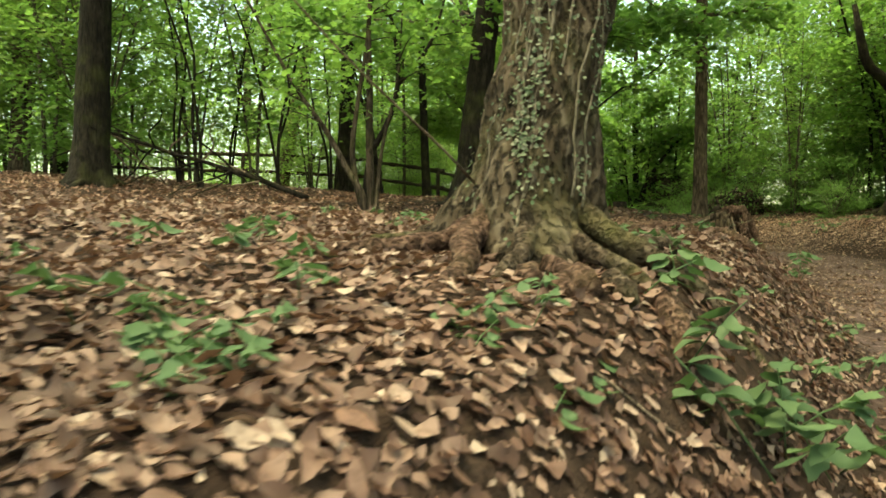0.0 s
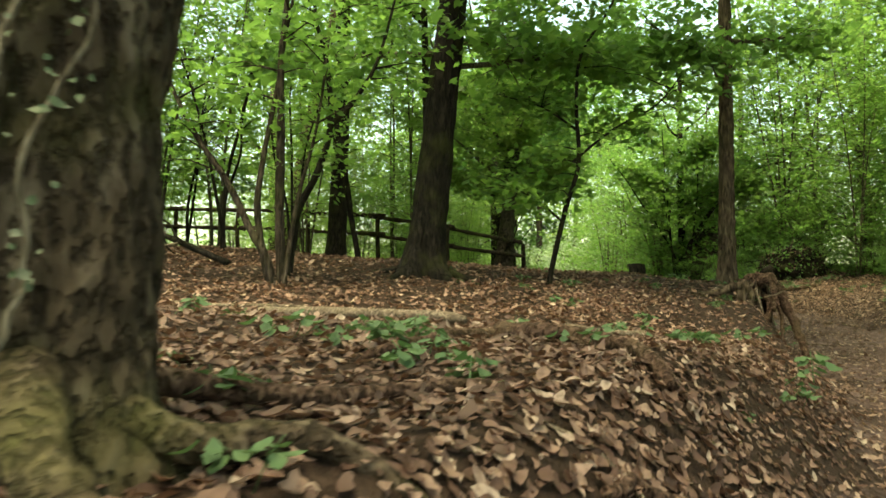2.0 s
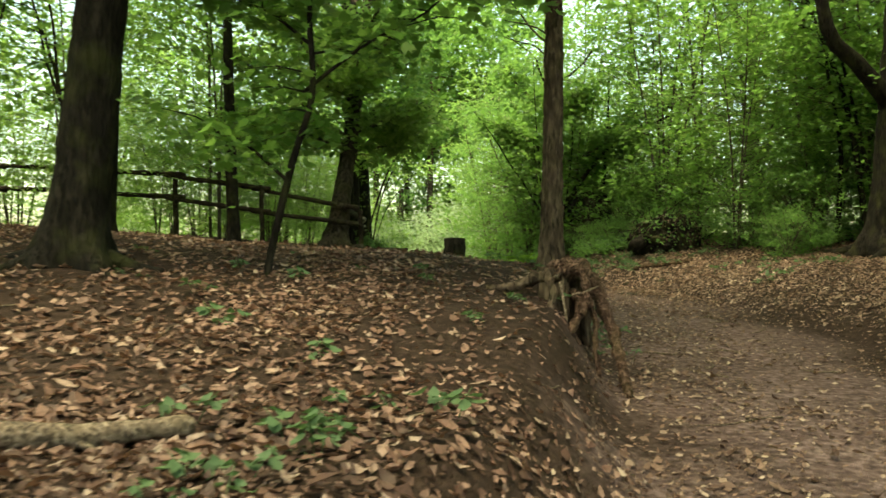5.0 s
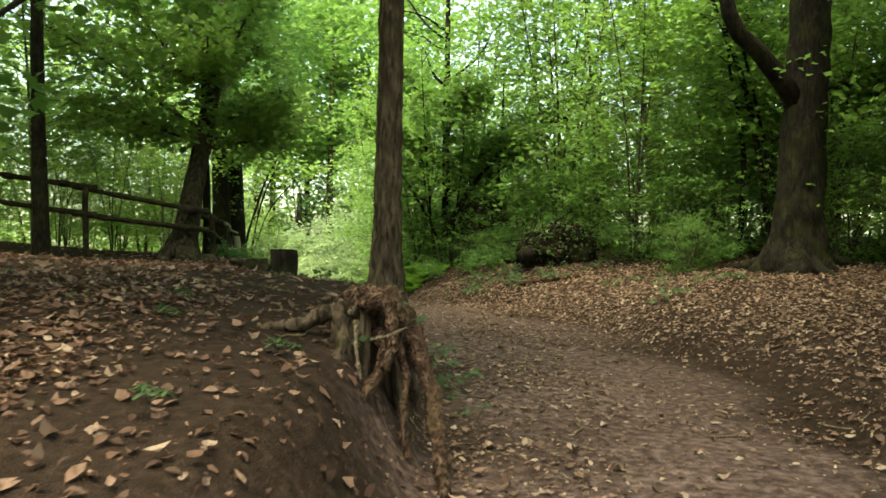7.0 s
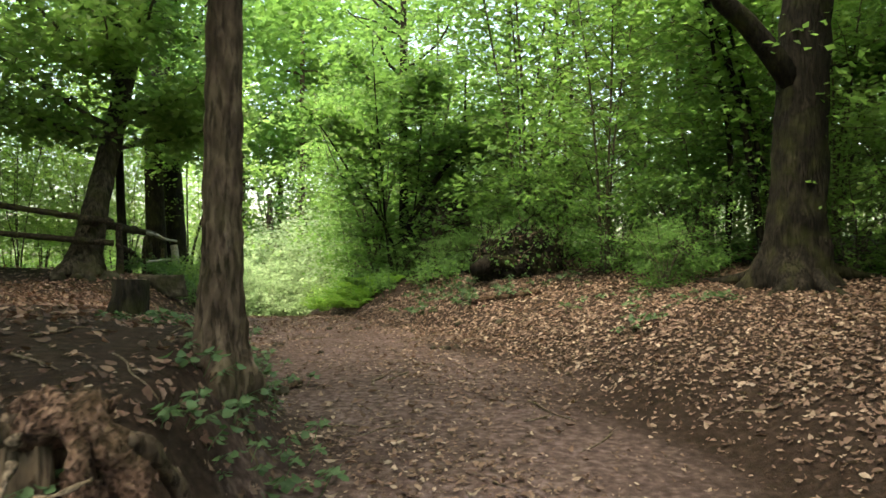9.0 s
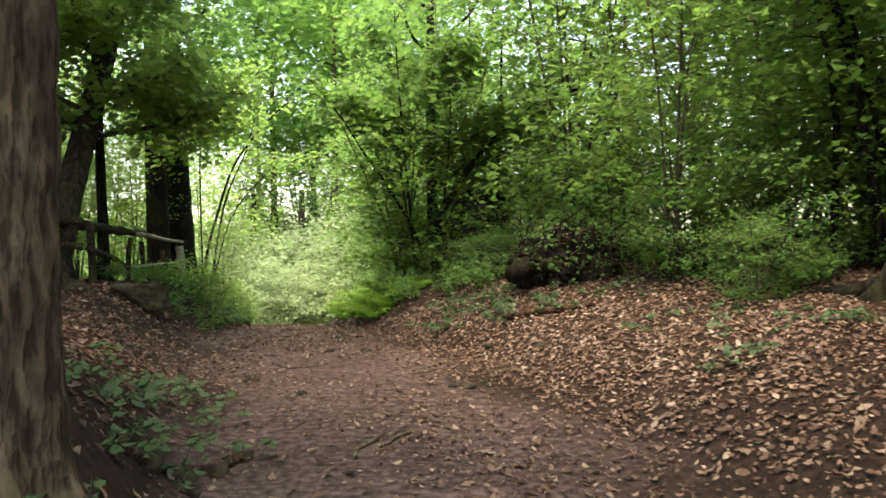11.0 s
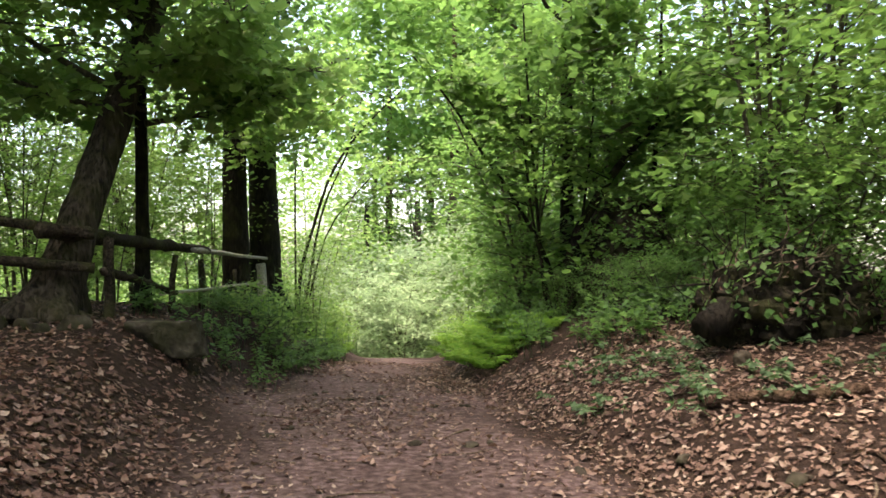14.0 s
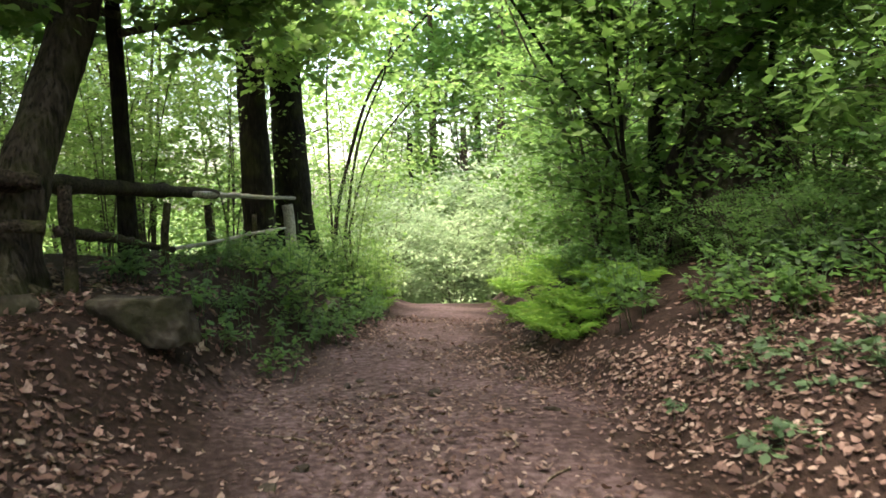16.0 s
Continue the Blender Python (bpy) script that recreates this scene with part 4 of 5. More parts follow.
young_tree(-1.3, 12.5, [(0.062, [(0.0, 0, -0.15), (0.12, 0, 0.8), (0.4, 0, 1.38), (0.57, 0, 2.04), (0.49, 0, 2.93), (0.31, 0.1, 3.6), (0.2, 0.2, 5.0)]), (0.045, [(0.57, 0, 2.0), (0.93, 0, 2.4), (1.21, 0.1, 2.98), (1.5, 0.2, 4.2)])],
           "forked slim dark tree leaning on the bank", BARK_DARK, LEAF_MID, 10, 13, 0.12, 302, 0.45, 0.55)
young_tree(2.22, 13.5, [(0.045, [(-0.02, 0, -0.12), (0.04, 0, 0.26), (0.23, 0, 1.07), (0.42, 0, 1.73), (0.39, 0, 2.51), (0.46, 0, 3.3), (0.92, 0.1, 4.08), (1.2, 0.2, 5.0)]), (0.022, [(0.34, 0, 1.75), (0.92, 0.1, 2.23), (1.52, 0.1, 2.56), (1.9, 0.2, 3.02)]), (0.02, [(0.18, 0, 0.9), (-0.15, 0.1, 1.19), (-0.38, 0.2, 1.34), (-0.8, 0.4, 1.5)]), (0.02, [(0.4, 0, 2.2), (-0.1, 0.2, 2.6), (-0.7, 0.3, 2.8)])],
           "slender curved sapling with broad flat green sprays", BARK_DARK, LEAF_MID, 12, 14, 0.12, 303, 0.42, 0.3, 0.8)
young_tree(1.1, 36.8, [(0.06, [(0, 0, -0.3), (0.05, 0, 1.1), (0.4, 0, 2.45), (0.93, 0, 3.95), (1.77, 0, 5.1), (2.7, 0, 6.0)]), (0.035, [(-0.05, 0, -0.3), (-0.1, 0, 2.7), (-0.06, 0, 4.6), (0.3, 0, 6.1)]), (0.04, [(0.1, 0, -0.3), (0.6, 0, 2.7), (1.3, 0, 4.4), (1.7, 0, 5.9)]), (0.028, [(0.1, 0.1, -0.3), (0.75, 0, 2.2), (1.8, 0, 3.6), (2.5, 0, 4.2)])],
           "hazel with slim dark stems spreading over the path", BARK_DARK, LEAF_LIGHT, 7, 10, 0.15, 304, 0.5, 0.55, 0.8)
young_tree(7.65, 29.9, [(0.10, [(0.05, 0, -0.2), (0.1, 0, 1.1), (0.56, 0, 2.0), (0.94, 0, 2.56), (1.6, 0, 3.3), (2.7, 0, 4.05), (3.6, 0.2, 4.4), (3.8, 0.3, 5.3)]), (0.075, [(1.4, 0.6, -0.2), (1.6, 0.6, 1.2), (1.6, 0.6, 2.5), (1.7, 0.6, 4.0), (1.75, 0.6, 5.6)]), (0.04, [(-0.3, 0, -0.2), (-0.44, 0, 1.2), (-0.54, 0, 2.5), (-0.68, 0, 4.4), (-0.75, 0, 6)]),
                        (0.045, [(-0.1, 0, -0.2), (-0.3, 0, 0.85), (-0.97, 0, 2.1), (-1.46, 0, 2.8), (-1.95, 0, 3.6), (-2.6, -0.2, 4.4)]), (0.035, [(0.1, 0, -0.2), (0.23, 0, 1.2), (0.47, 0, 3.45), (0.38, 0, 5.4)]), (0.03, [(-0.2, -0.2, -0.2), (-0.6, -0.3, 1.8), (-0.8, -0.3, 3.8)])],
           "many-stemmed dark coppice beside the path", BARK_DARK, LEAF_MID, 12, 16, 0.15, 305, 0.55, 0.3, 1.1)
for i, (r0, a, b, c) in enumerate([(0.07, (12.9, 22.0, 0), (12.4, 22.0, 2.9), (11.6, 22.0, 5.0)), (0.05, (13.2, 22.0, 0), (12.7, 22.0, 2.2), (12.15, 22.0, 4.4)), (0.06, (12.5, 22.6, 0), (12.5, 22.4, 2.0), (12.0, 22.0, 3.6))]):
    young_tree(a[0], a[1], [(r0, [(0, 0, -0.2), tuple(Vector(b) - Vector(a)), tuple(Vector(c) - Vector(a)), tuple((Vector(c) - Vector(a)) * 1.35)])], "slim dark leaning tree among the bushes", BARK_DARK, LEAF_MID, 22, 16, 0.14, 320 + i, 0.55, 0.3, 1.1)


rt2 = random.Random(63)
for i, (x, y) in enumerate([(-4.3, 13.6), (-3.3, 15.3), (-5.2, 15.1), (-2.4, 16.3), (-4.8, 17.2), (-1.4, 17.6)]):
    stems = []
    for k in range(2 + i % 2):
        a, out, tall = rt2.uniform(0, 6.28), rt2.uniform(0.5, 1.5), rt2.uniform(4.2, 6.0)
        stems.append((rt2.uniform(0.026, 0.042), [(0.04 * k, 0, -0.15)] + [(math.cos(a) * out * t ** 1.6 + rt2.uniform(-0.1, 0.1), math.sin(a) * out * t ** 1.6, tall * t) for t in (0.2, 0.4, 0.6, 0.8, 1.0)]))
    young_tree(x, y, stems, "thin dark crooked understorey tree on the slope", BARK_DARK, LEAF_LIT, 7, 12, 0.12, 340 + i, 0.45, 0.35, 0.8)


def fallen_top():
    """A dead tree top lying across the slope, its twigs propping it up."""
    x, y = -2.3, 13.0
    z = h(x, y)
    ob = thing("fallen_treetop", x, y, z, "dark dead tree top lying across the leafy slope", "branch")
    rg = random.Random(21)

    def ground(px, py):
        return h(x + px, y + py) - z
    spine = [Vector((-4.2 * t, 0.9 * t + 0.15 * math.sin(5 * t), ground(-4.2 * t, 0.9 * t) + 0.05 + 1.0 * t)) for t in [k / 15 for k in range(16)]]
    g = Geo()
    g.tube(spine, [0.05 * (1 - 0.6 * k / 15) for k in range(16)], 9, 0.2)
    part("stem", g, BARK_DARK, ob)
    for k in range(26):
        p = spine[rg.randrange(2, 16)]
        a = rg.uniform(0, 6.28)
        ln = rg.uniform(0.6, 1.7)
        q = Vector((p.x + math.cos(a) * ln, p.y + math.sin(a) * ln, 0))
        q.z = ground(q.x, q.y) + (0.0 if k % 2 else rg.uniform(0.3, 1.5))
        g = Geo()
        g.tube(bent(p, q, 8, 0.14, k), [0.02 * (1 - 0.8 * j / 7) + 0.002 for j in range(8)], 6, 0.1)
        part("dead_branch", g, BARK_DARK if k % 3 else DEAD, ob)


fallen_top()


def far_woods():
    """The wood that closes the distance all round, too far off to tell its trees apart."""
    rs = np.random.RandomState(77)
    c = []
    for i in range(330):
        a = rs.uniform(0, 2 * np.pi)
        d = rs.uniform(52, 80)
        cx, cy = 3 + d * math.sin(a), 14 + d * math.cos(a)
        z = h(cx, cy)
        tall = rs.uniform(9, 19)
        for k in range(16):
            b = rs.normal(0, 1, 3)
            b /= np.linalg.norm(b)
            c.append((cx + b[0] * 3.2, cy + b[1] * 3.2, z + tall * (0.5 + 0.5 * b[2])))
    # leaf colour already paled by painted haze
    me = leaf_mesh("far_woods", LEAF_HAZE, *sprays(c, 12, 1.5, 0.4, 0.62, 0.7, rs))
    tagged(new("far_woods", me), "light green wood in the distance with haze painted into its leaves", "trees", kind="stuff")


far_woods()


# ---- fence ----
def fence():
    ob = thing("rail_fence", 1.95, 25.5, h(1.95, 25.5), "rustic fence of rough dark poles and knotty rails", "fence")
    o = Vector(ob.location)

    def post(x, y, tall, r, lean=(0, 0), mat=FENCE, label=""):
        z = h(x, y)
        g = Geo()
        g.tube([Vector(p) - o for p in bent((x, y, z - 0.2), (x + lean[0], y + lean[1], z + tall), 7, 0.02, int(x * 10))], [r * (1.05 - 0.02 * i) for i in range(7)], 9, 0.18, seed=x)
        part("post", g, mat, ob, label)

    def rail(a, b, r0, r1, sway=0.05, mat=FENCE, seed=0, label=""):
        knots = random.Random(seed)
        g = Geo()
        g.tube([Vector(p) - o for p in bent(a, b, 30, sway, seed)], [(r0 + (r1 - r0) * i / 29) * (1.28 if knots.random() < 0.16 else knots.uniform(0.92, 1.06)) for i in range(30)], 10, 0.3, seed=seed)
        part("rail", g, mat, ob, label)

    line = [(1.95, 25.5), (1.75, 28.6), (1.55, 32.2)]
    post(1.98, 25.35, 0.95, 0.065)
    post(2.02, 26.9, 0.80, 0.045, (0.02, 0.15))
    post(1.72, 28.8, 0.80, 0.05, (0.0, -0.1))
    post(1.60, 30.6, 0.75, 0.04)
    post(1.62, 32.4, 1.0, 0.105, (-0.15, 0.1), FENCE_PALE, "pale weathered leaning post")
    zt = h(1.95, 25.5)
    rail((1.55, 24.7, zt + 1.0), (1.75, 28.9, zt + 0.86), 0.095, 0.065, 0.04, FENCE, 3)
    rail((1.80, 28.2, zt + 0.86), (1.40, 33.6, zt + 0.76), 0.038, 0.03, 0.1, FENCE_PALE, 4, "pale barked upper rail")
    rail((2.00, 25.2, zt + 0.55), (1.9, 27.4, zt + 0.22), 0.05, 0.035, 0.06, FENCE, 5)
    rail((1.85, 27.0, zt + 0.22), (1.6, 32.0, zt + 0.26), 0.026, 0.02, 0.1, FENCE_PALE, 6)
    # along the slope: each span drops towards the path
    row = [(1.75, 25.1), (-0.15, 23.9), (-2.12, 23.9), (-4.2, 24.0), (-6.2, 23.9), (-8.2, 24.1), (-10.2, 24.2)]
    tops = [3.04, 3.40, 3.74, 3.86, 3.92, 4.0, 4.1]
    for i in range(1, len(row)):
        (px, py), (x, y) = row[i - 1], row[i]
        post(x, y, tops[i] - h(x, y) + 0.06, 0.06, (0.05 * math.sin(i * 3), 0))
        for k, dz in enumerate((0.0, -0.52)):
            rail((px + 0.2, py, tops[i - 1] + dz * (1.0 if i > 1 else 0.75)), (x - 0.25, y, tops[i] + dz + 0.03 * math.sin(i * 2)), 0.06, 0.045, 0.04, FENCE, 20 + i * 2 + k)


fence()


# ---- boulder, stump, logs, brush ----
def stone(x, y, rx, ry, rz, seed, label, sink=0.3, name="boulder", turn=0.0):
    sr = random.Random(seed)
    cuts = [Vector((sr.gauss(0, 1), sr.gauss(0, 1), sr.gauss(0.2, 0.6))).normalized() for k in range(9)]
    bm = bmesh.new()
    bmesh.ops.create_icosphere(bm, subdivisions=4 if rx > 0.2 else 3, radius=1)
    for v in bm.verts:
        p = v.co.copy()
        d = 1 + 0.25 * noise.noise(p * 1.1 + Vector((seed, 0, 0))) + 0.10 * noise.noise(p * 3.3 + Vector((0, seed, 0))) + 0.05 * noise.noise(p * 8.0)
        p = p * d
        for q in cuts:
            over = p.dot(q) - 0.6
            if over > 0:
                p = p - q * over
        p.z = max(min(p.z, 0.62 + 0.12 * noise.noise(p * 1.5)), -0.6)
        p = p + v.co * 0.05 * noise.noise(v.co * 7.0 + Vector((seed, 0, 0)))
        v.co = Vector((p.x * rx, p.y * ry, p.z * rz))
    me = bpy.data.meshes.new(name)
    bm.to_mesh(me)
    bm.free()
    me.materials.append(STONE)
    me.polygons.foreach_set("use_smooth", [True] * len(me.polygons))
    ob = new(name, me)
    ob.matrix_world = pose(x, y, h(x, y) + rz * (0.6 - sink), 0, 0, turn)
    tagged(ob, label, "rock")


stone(8.85, 30.4, 1.0, 0.8, 1.5, 77, "dark mossy overgrown mound under the coppice", 0.1)
stone(2.8, 25.15, 0.68, 0.45, 0.33, 3, "grey mossy boulder on the leafy bank", 0.2, turn=-8)
for i, (x, y, r) in enumerate([(1.5, 24.5, 0.17), (2.0, 24.6, 0.2), (1.75, 24.35, 0.14), (1.2, 24.4, 0.22), (2.9, 30.4, 0.3), (2.2, 29.5, 0.2), (8.78, 23.9, 0.16), (7.9, 22.3, 0.09), (8.4, 21.5, 0.1), (5.35, 17.72, 0.13), (5.52, 17.92, 0.11), (5.2, 17.55, 0.15), (5.64, 18.2, 0.09), (5.45, 17.5, 0.1)]):
    stone(x, y, r, r * 0.8, r * 0.7, 10 + i, "small grey stone half sunk in the leaves", 0.3, "stone", 40 * i)


rp = random.Random(77)
for i in range(22):
    y = rp.uniform(19.5, 27)
    x = PATH_L(y) + (PATH_R(y) - PATH_L(y)) * rp.uniform(0.15, 0.85)
    q = rp.uniform(0.05, 0.11)
    stone(x, y, q, q * rp.uniform(0.6, 0.9), q * 0.5, 30 + i, "small flat stone trodden into the path", 0.45, "stone", rp.uniform(0, 360))


def small_stump():
    x, y = 4.12, 17.9
    g = Geo()
    g.tube([(0, 0, -0.1), (0, 0, 0.06), (0.01, 0, 0.2), (0.01, 0.01, 0.34)], [0.24, 0.19, 0.165, 0.16], 18, 0.15)
    ob = thing("tree_stump", x, y, h(x, y), "short sawn tree stump among the leaves", "stump")
    part("stump", g, BARK_DARK, ob)
    g = Geo()
    g.tube([(0.01, 0.01, 0.335), (0.01, 0.01, 0.347)], [0.14, 0.135], 18, 0.05)
    part("cut_face", g, DEAD, ob, "pale sawn top")


small_stump()


def root_stump():
    """The weathered stump whose roots arch over the edge of the bank."""
    x, y = 5.02, 13.40
    z = 1.0
    ob = thing("root_stump", x, y, z, "weathered hollow stump with bare roots hanging over the path", "stump")
    r = random.Random(8)
    # hollow shell, broken open towards the path
    bm = bmesh.new()
    rings, sides = 9, 30
    grid = []
    for i in range(rings):
        t = i / (rings - 1)
        row = []
        for k in range(sides):
            a = radians(-10 + 290 * k / (sides - 1))
            top = 0.84 + 0.13 * noise.noise(Vector((k * 0.45, 0.0, 3.0))) + 0.06 * noise.noise(Vector((k * 1.3, 4.0, 1.0)))
            rad = 0.21 - 0.05 * t + 0.04 * (1 - t) ** 3 + 0.05 * noise.noise(Vector((math.cos(a) * 2.2, math.sin(a) * 2.2, t * 1.6))) + 0.022 * math.sin(9 * a + 2 * t)
            row.append(bm.verts.new((rad * math.cos(a) * 1.05, rad * math.sin(a) * 0.85 + 0.05, 0.1 + t * (top - 0.1))))
        grid.append(row)
    for i in range(rings - 1):
        for k in range(sides - 1):
            bm.faces.new((grid[i][k], grid[i][k + 1], grid[i + 1][k + 1], grid[i + 1][k]))
    bmesh.ops.recalc_face_normals(bm, faces=bm.faces)
    bmesh.ops.solidify(bm, geom=bm.faces, thickness=0.035)
    me = bpy.data.meshes.new("stump")
    bm.to_mesh(me)
    bm.free()
    me.materials.append(BARK_BROWN)
    me.polygons.foreach_set("use_smooth", [True] * len(me.polygons))
    part("stump", me, None, ob, "rotten hollow shell")
    # splintered rim
    for i in range(11):
        a = r.uniform(-0.3, 4.6)
        s = Vector((0.15 * math.cos(a), 0.13 * math.sin(a) + 0.05, 0.72))
        e = s + Vector((r.uniform(-0.1, 0.14), r.uniform(-0.1, 0.08), r.uniform(0.06, 0.2)))
        g = Geo()
        g.tube(bent(s, e, 5, 0.02, i), [0.035, 0.034, 0.03, 0.02, 0.006], 6, 0.5, 0.5, seed=i)
        part("splinter", g, DEAD if i % 3 else ROOT, ob)
    # roots: the points each bends through, and its thickness
    legs = [(0.075, [(0.0, -0.08, 0.80), (0.16, -0.14, 0.83), (0.28, -0.12, 0.66), (0.35, -0.14, 0.48), (0.43, -0.26, 0.22), (0.44, -0.48, 0.0), (0.46, -0.72, -0.3)], ROOT),
            (0.05, [(-0.1, 0.05, 0.84), (0.05, -0.1, 0.88), (0.16, -0.2, 0.78), (0.17, -0.28, 0.55), (0.12, -0.36, 0.42)], ROOT),
            (0.042, [(-0.1, -0.02, 0.78), (-0.16, -0.16, 0.76), (-0.13, -0.28, 0.62), (-0.17, -0.32, 0.48), (-0.24, -0.35, 0.42)], BARK_BROWN),
            (0.06, [(-0.05, 0.05, 0.76), (-0.22, 0.12, 0.74), (-0.42, 0.2, 0.66), (-0.7, 0.25, 0.62)], BARK_BROWN),
            (0.05, [(0.1, 0.05, 0.62), (0.14, -0.2, 0.5), (0.04, -0.36, 0.32), (-0.1, -0.46, 0.2), (-0.25, -0.5, 0.14)], ROOT),
            (0.05, [(0.12, 0.1, 0.7), (0.26, 0.3, 0.62), (0.36, 0.6, 0.3), (0.4, 0.8, -0.1)], BARK_BROWN),
            (0.03, [(0.2, -0.1, 0.6), (0.26, -0.24, 0.36), (0.24, -0.34, 0.1), (0.28, -0.4, -0.2)], ROOT),
            (0.014, [(-0.05, -0.2, 0.7), (-0.05, -0.34, 0.55), (-0.02, -0.4, 0.36)], DEAD),
            (0.012, [(0.05, -0.26, 0.6), (0.12, -0.34, 0.62), (0.26, -0.36, 0.68)], DEAD)]
    for i, (rr, pts, mat) in enumerate(legs):
        fine = curve(pts, 5)
        n = len(fine)
        g = Geo()
        g.tube(fine, [rr * (1.05 - 0.5 * k / n) * (1 + 0.16 * math.sin(1.7 * k + i)) for k in range(n)], 10, 0.7, seed=i * 3)
        part("root", g, mat, ob)


root_stump()


def branch_piece(name, a, b, r0, r1, label, mat=DEAD, sway=0.06, seed=0, lift=1.0, sides=8):
    """A dead branch lying on the ground from a to b."""
    pts = []
    for p in bent((*a, 0), (*b, 0), 28 if r0 > 0.03 else 12, sway, seed):
        pts.append(Vector((p.x, p.y, h(p.x, p.y) + r0 * lift)))
    o = pts[0].copy()
    g = Geo()
    n = len(pts)
    g.tube([p - o for p in pts], [(r0 + (r1 - r0) * i / (n - 1)) * (0.7 if i in (0, n - 1) else 1) for i in range(n)], 12 if r0 > 0.03 else sides, 0.14, seed=seed)
    if r0 <= 0.03:
        ob = new(name, g.mesh(name, mat))
        ob.location = o
        tagged(ob, label, "branch")
        return
    ob = thing(name, o.x, o.y, o.z, label, "branch")
    part("stem", g, mat, ob)
    rs = random.Random(seed + 50)
    for k in range(3):
        i = rs.randrange(5, n - 4)
        p, d = pts[i] - o, (pts[i + 2] - pts[i]).normalized()
        side = Vector((-d.y, d.x, 0)) * rs.choice((-1, 1))
        ln = rs.uniform(0.1, 0.32)
        q = p + d * ln + side * ln * 0.6
        q.z = h(q.x + o.x, q.y + o.y) - o.z + 0.015
        g = Geo()
        g.tube(bent(p, q, 5, 0.015, k), [r0 * 0.4, r0 * 0.34, r0 * 0.28, r0 * 0.2, r0 * 0.1], 7, 0.1, seed=k)
        part("side_branch", g, mat, ob)


branch_piece("fallen_log", (2.12, 8.76), (2.85, 9.22), 0.054, 0.04, "pale fallen log lying on dry leaves", sway=0.03, seed=1)
branch_piece("fallen_branch", (-0.35, 8.6), (1.4, 7.55), 0.052, 0.04, "long pale dead branch on dry leaves", sway=0.12, seed=2)
branch_piece("fallen_branch", (1.1, 5.7), (1.68, 6.98), 0.03, 0.045, "thick bare root lying over the bank", ROOT, 0.05, 3)
branch_piece("fallen_branch", (1.64, 7.0), (2.4, 5.9), 0.06, 0.035, "thick bare root lying over the bank", ROOT, 0.12, 9)
branch_piece("fallen_branch", (2.0, 4.9), (2.35, 5.3), 0.03, 0.02, "thick bare root lying over the bank", ROOT, 0.08, 4)
branch_piece("fallen_branch", (-1.3, 9.0), (0.6, 10.2), 0.025, 0.012, "thin dead branch on dry leaves", seed=5)
branch_piece("fallen_branch", (8.2, 22.9), (9.3, 22.6), 0.045, 0.05, "dead branch lying on the leafy bank", ROOT, 0.04, 6)
branch_piece("fallen_branch", (6.38, 18.1), (6.55, 18.6), 0.016, 0.012, "forked dry stick on the path", seed=7)
branch_piece("fallen_branch", (6.55, 18.3), (6.82, 18.7), 0.014, 0.01, "forked dry stick on the path", seed=8)
branch_piece("fallen_branch", (8.85, 21.5), (9.05, 20.1), 0.016, 0.022, "thin dark branch lying on the leafy bank", ROOT, 0.08, 12)
branch_piece("fallen_branch", (7.7, 20.6), (7.92, 21.0), 0.02, 0.012, "forked dry stick on the path", seed=13)
branch_piece("fallen_branch", (8.05, 20.75), (7.9, 21.1), 0.018, 0.01, "forked dry stick on the path", seed=14)
branch_piece("fallen_branch", (5.1, 17.3), (5.68, 18.25), 0.035, 0.025, "dark dead branch at the foot of a trunk", ROOT, 0.05, 15)
r9 = random.Random(19)
for i in range(150):
    if i < 95:
        x, y = r9.uniform(-3, 5), r9.uniform(2.2, 20)
        if PATH_L(y) - x < 0.2:
            continue
    else:
        x, y = r9.uniform(4.0, 10), r9.uniform(12, 25)
    a = r9.uniform(0, 6.28)
    ln = r9.uniform(0.2, 0.9)
    branch_piece("stick", (x, y), (x + ln * math.cos(a), y + ln * math.sin(a)), r9.uniform(0.006, 0.014), 0.004, "thin dry stick lying among leaves", sway=0.05, seed=100 + i, sides=5)


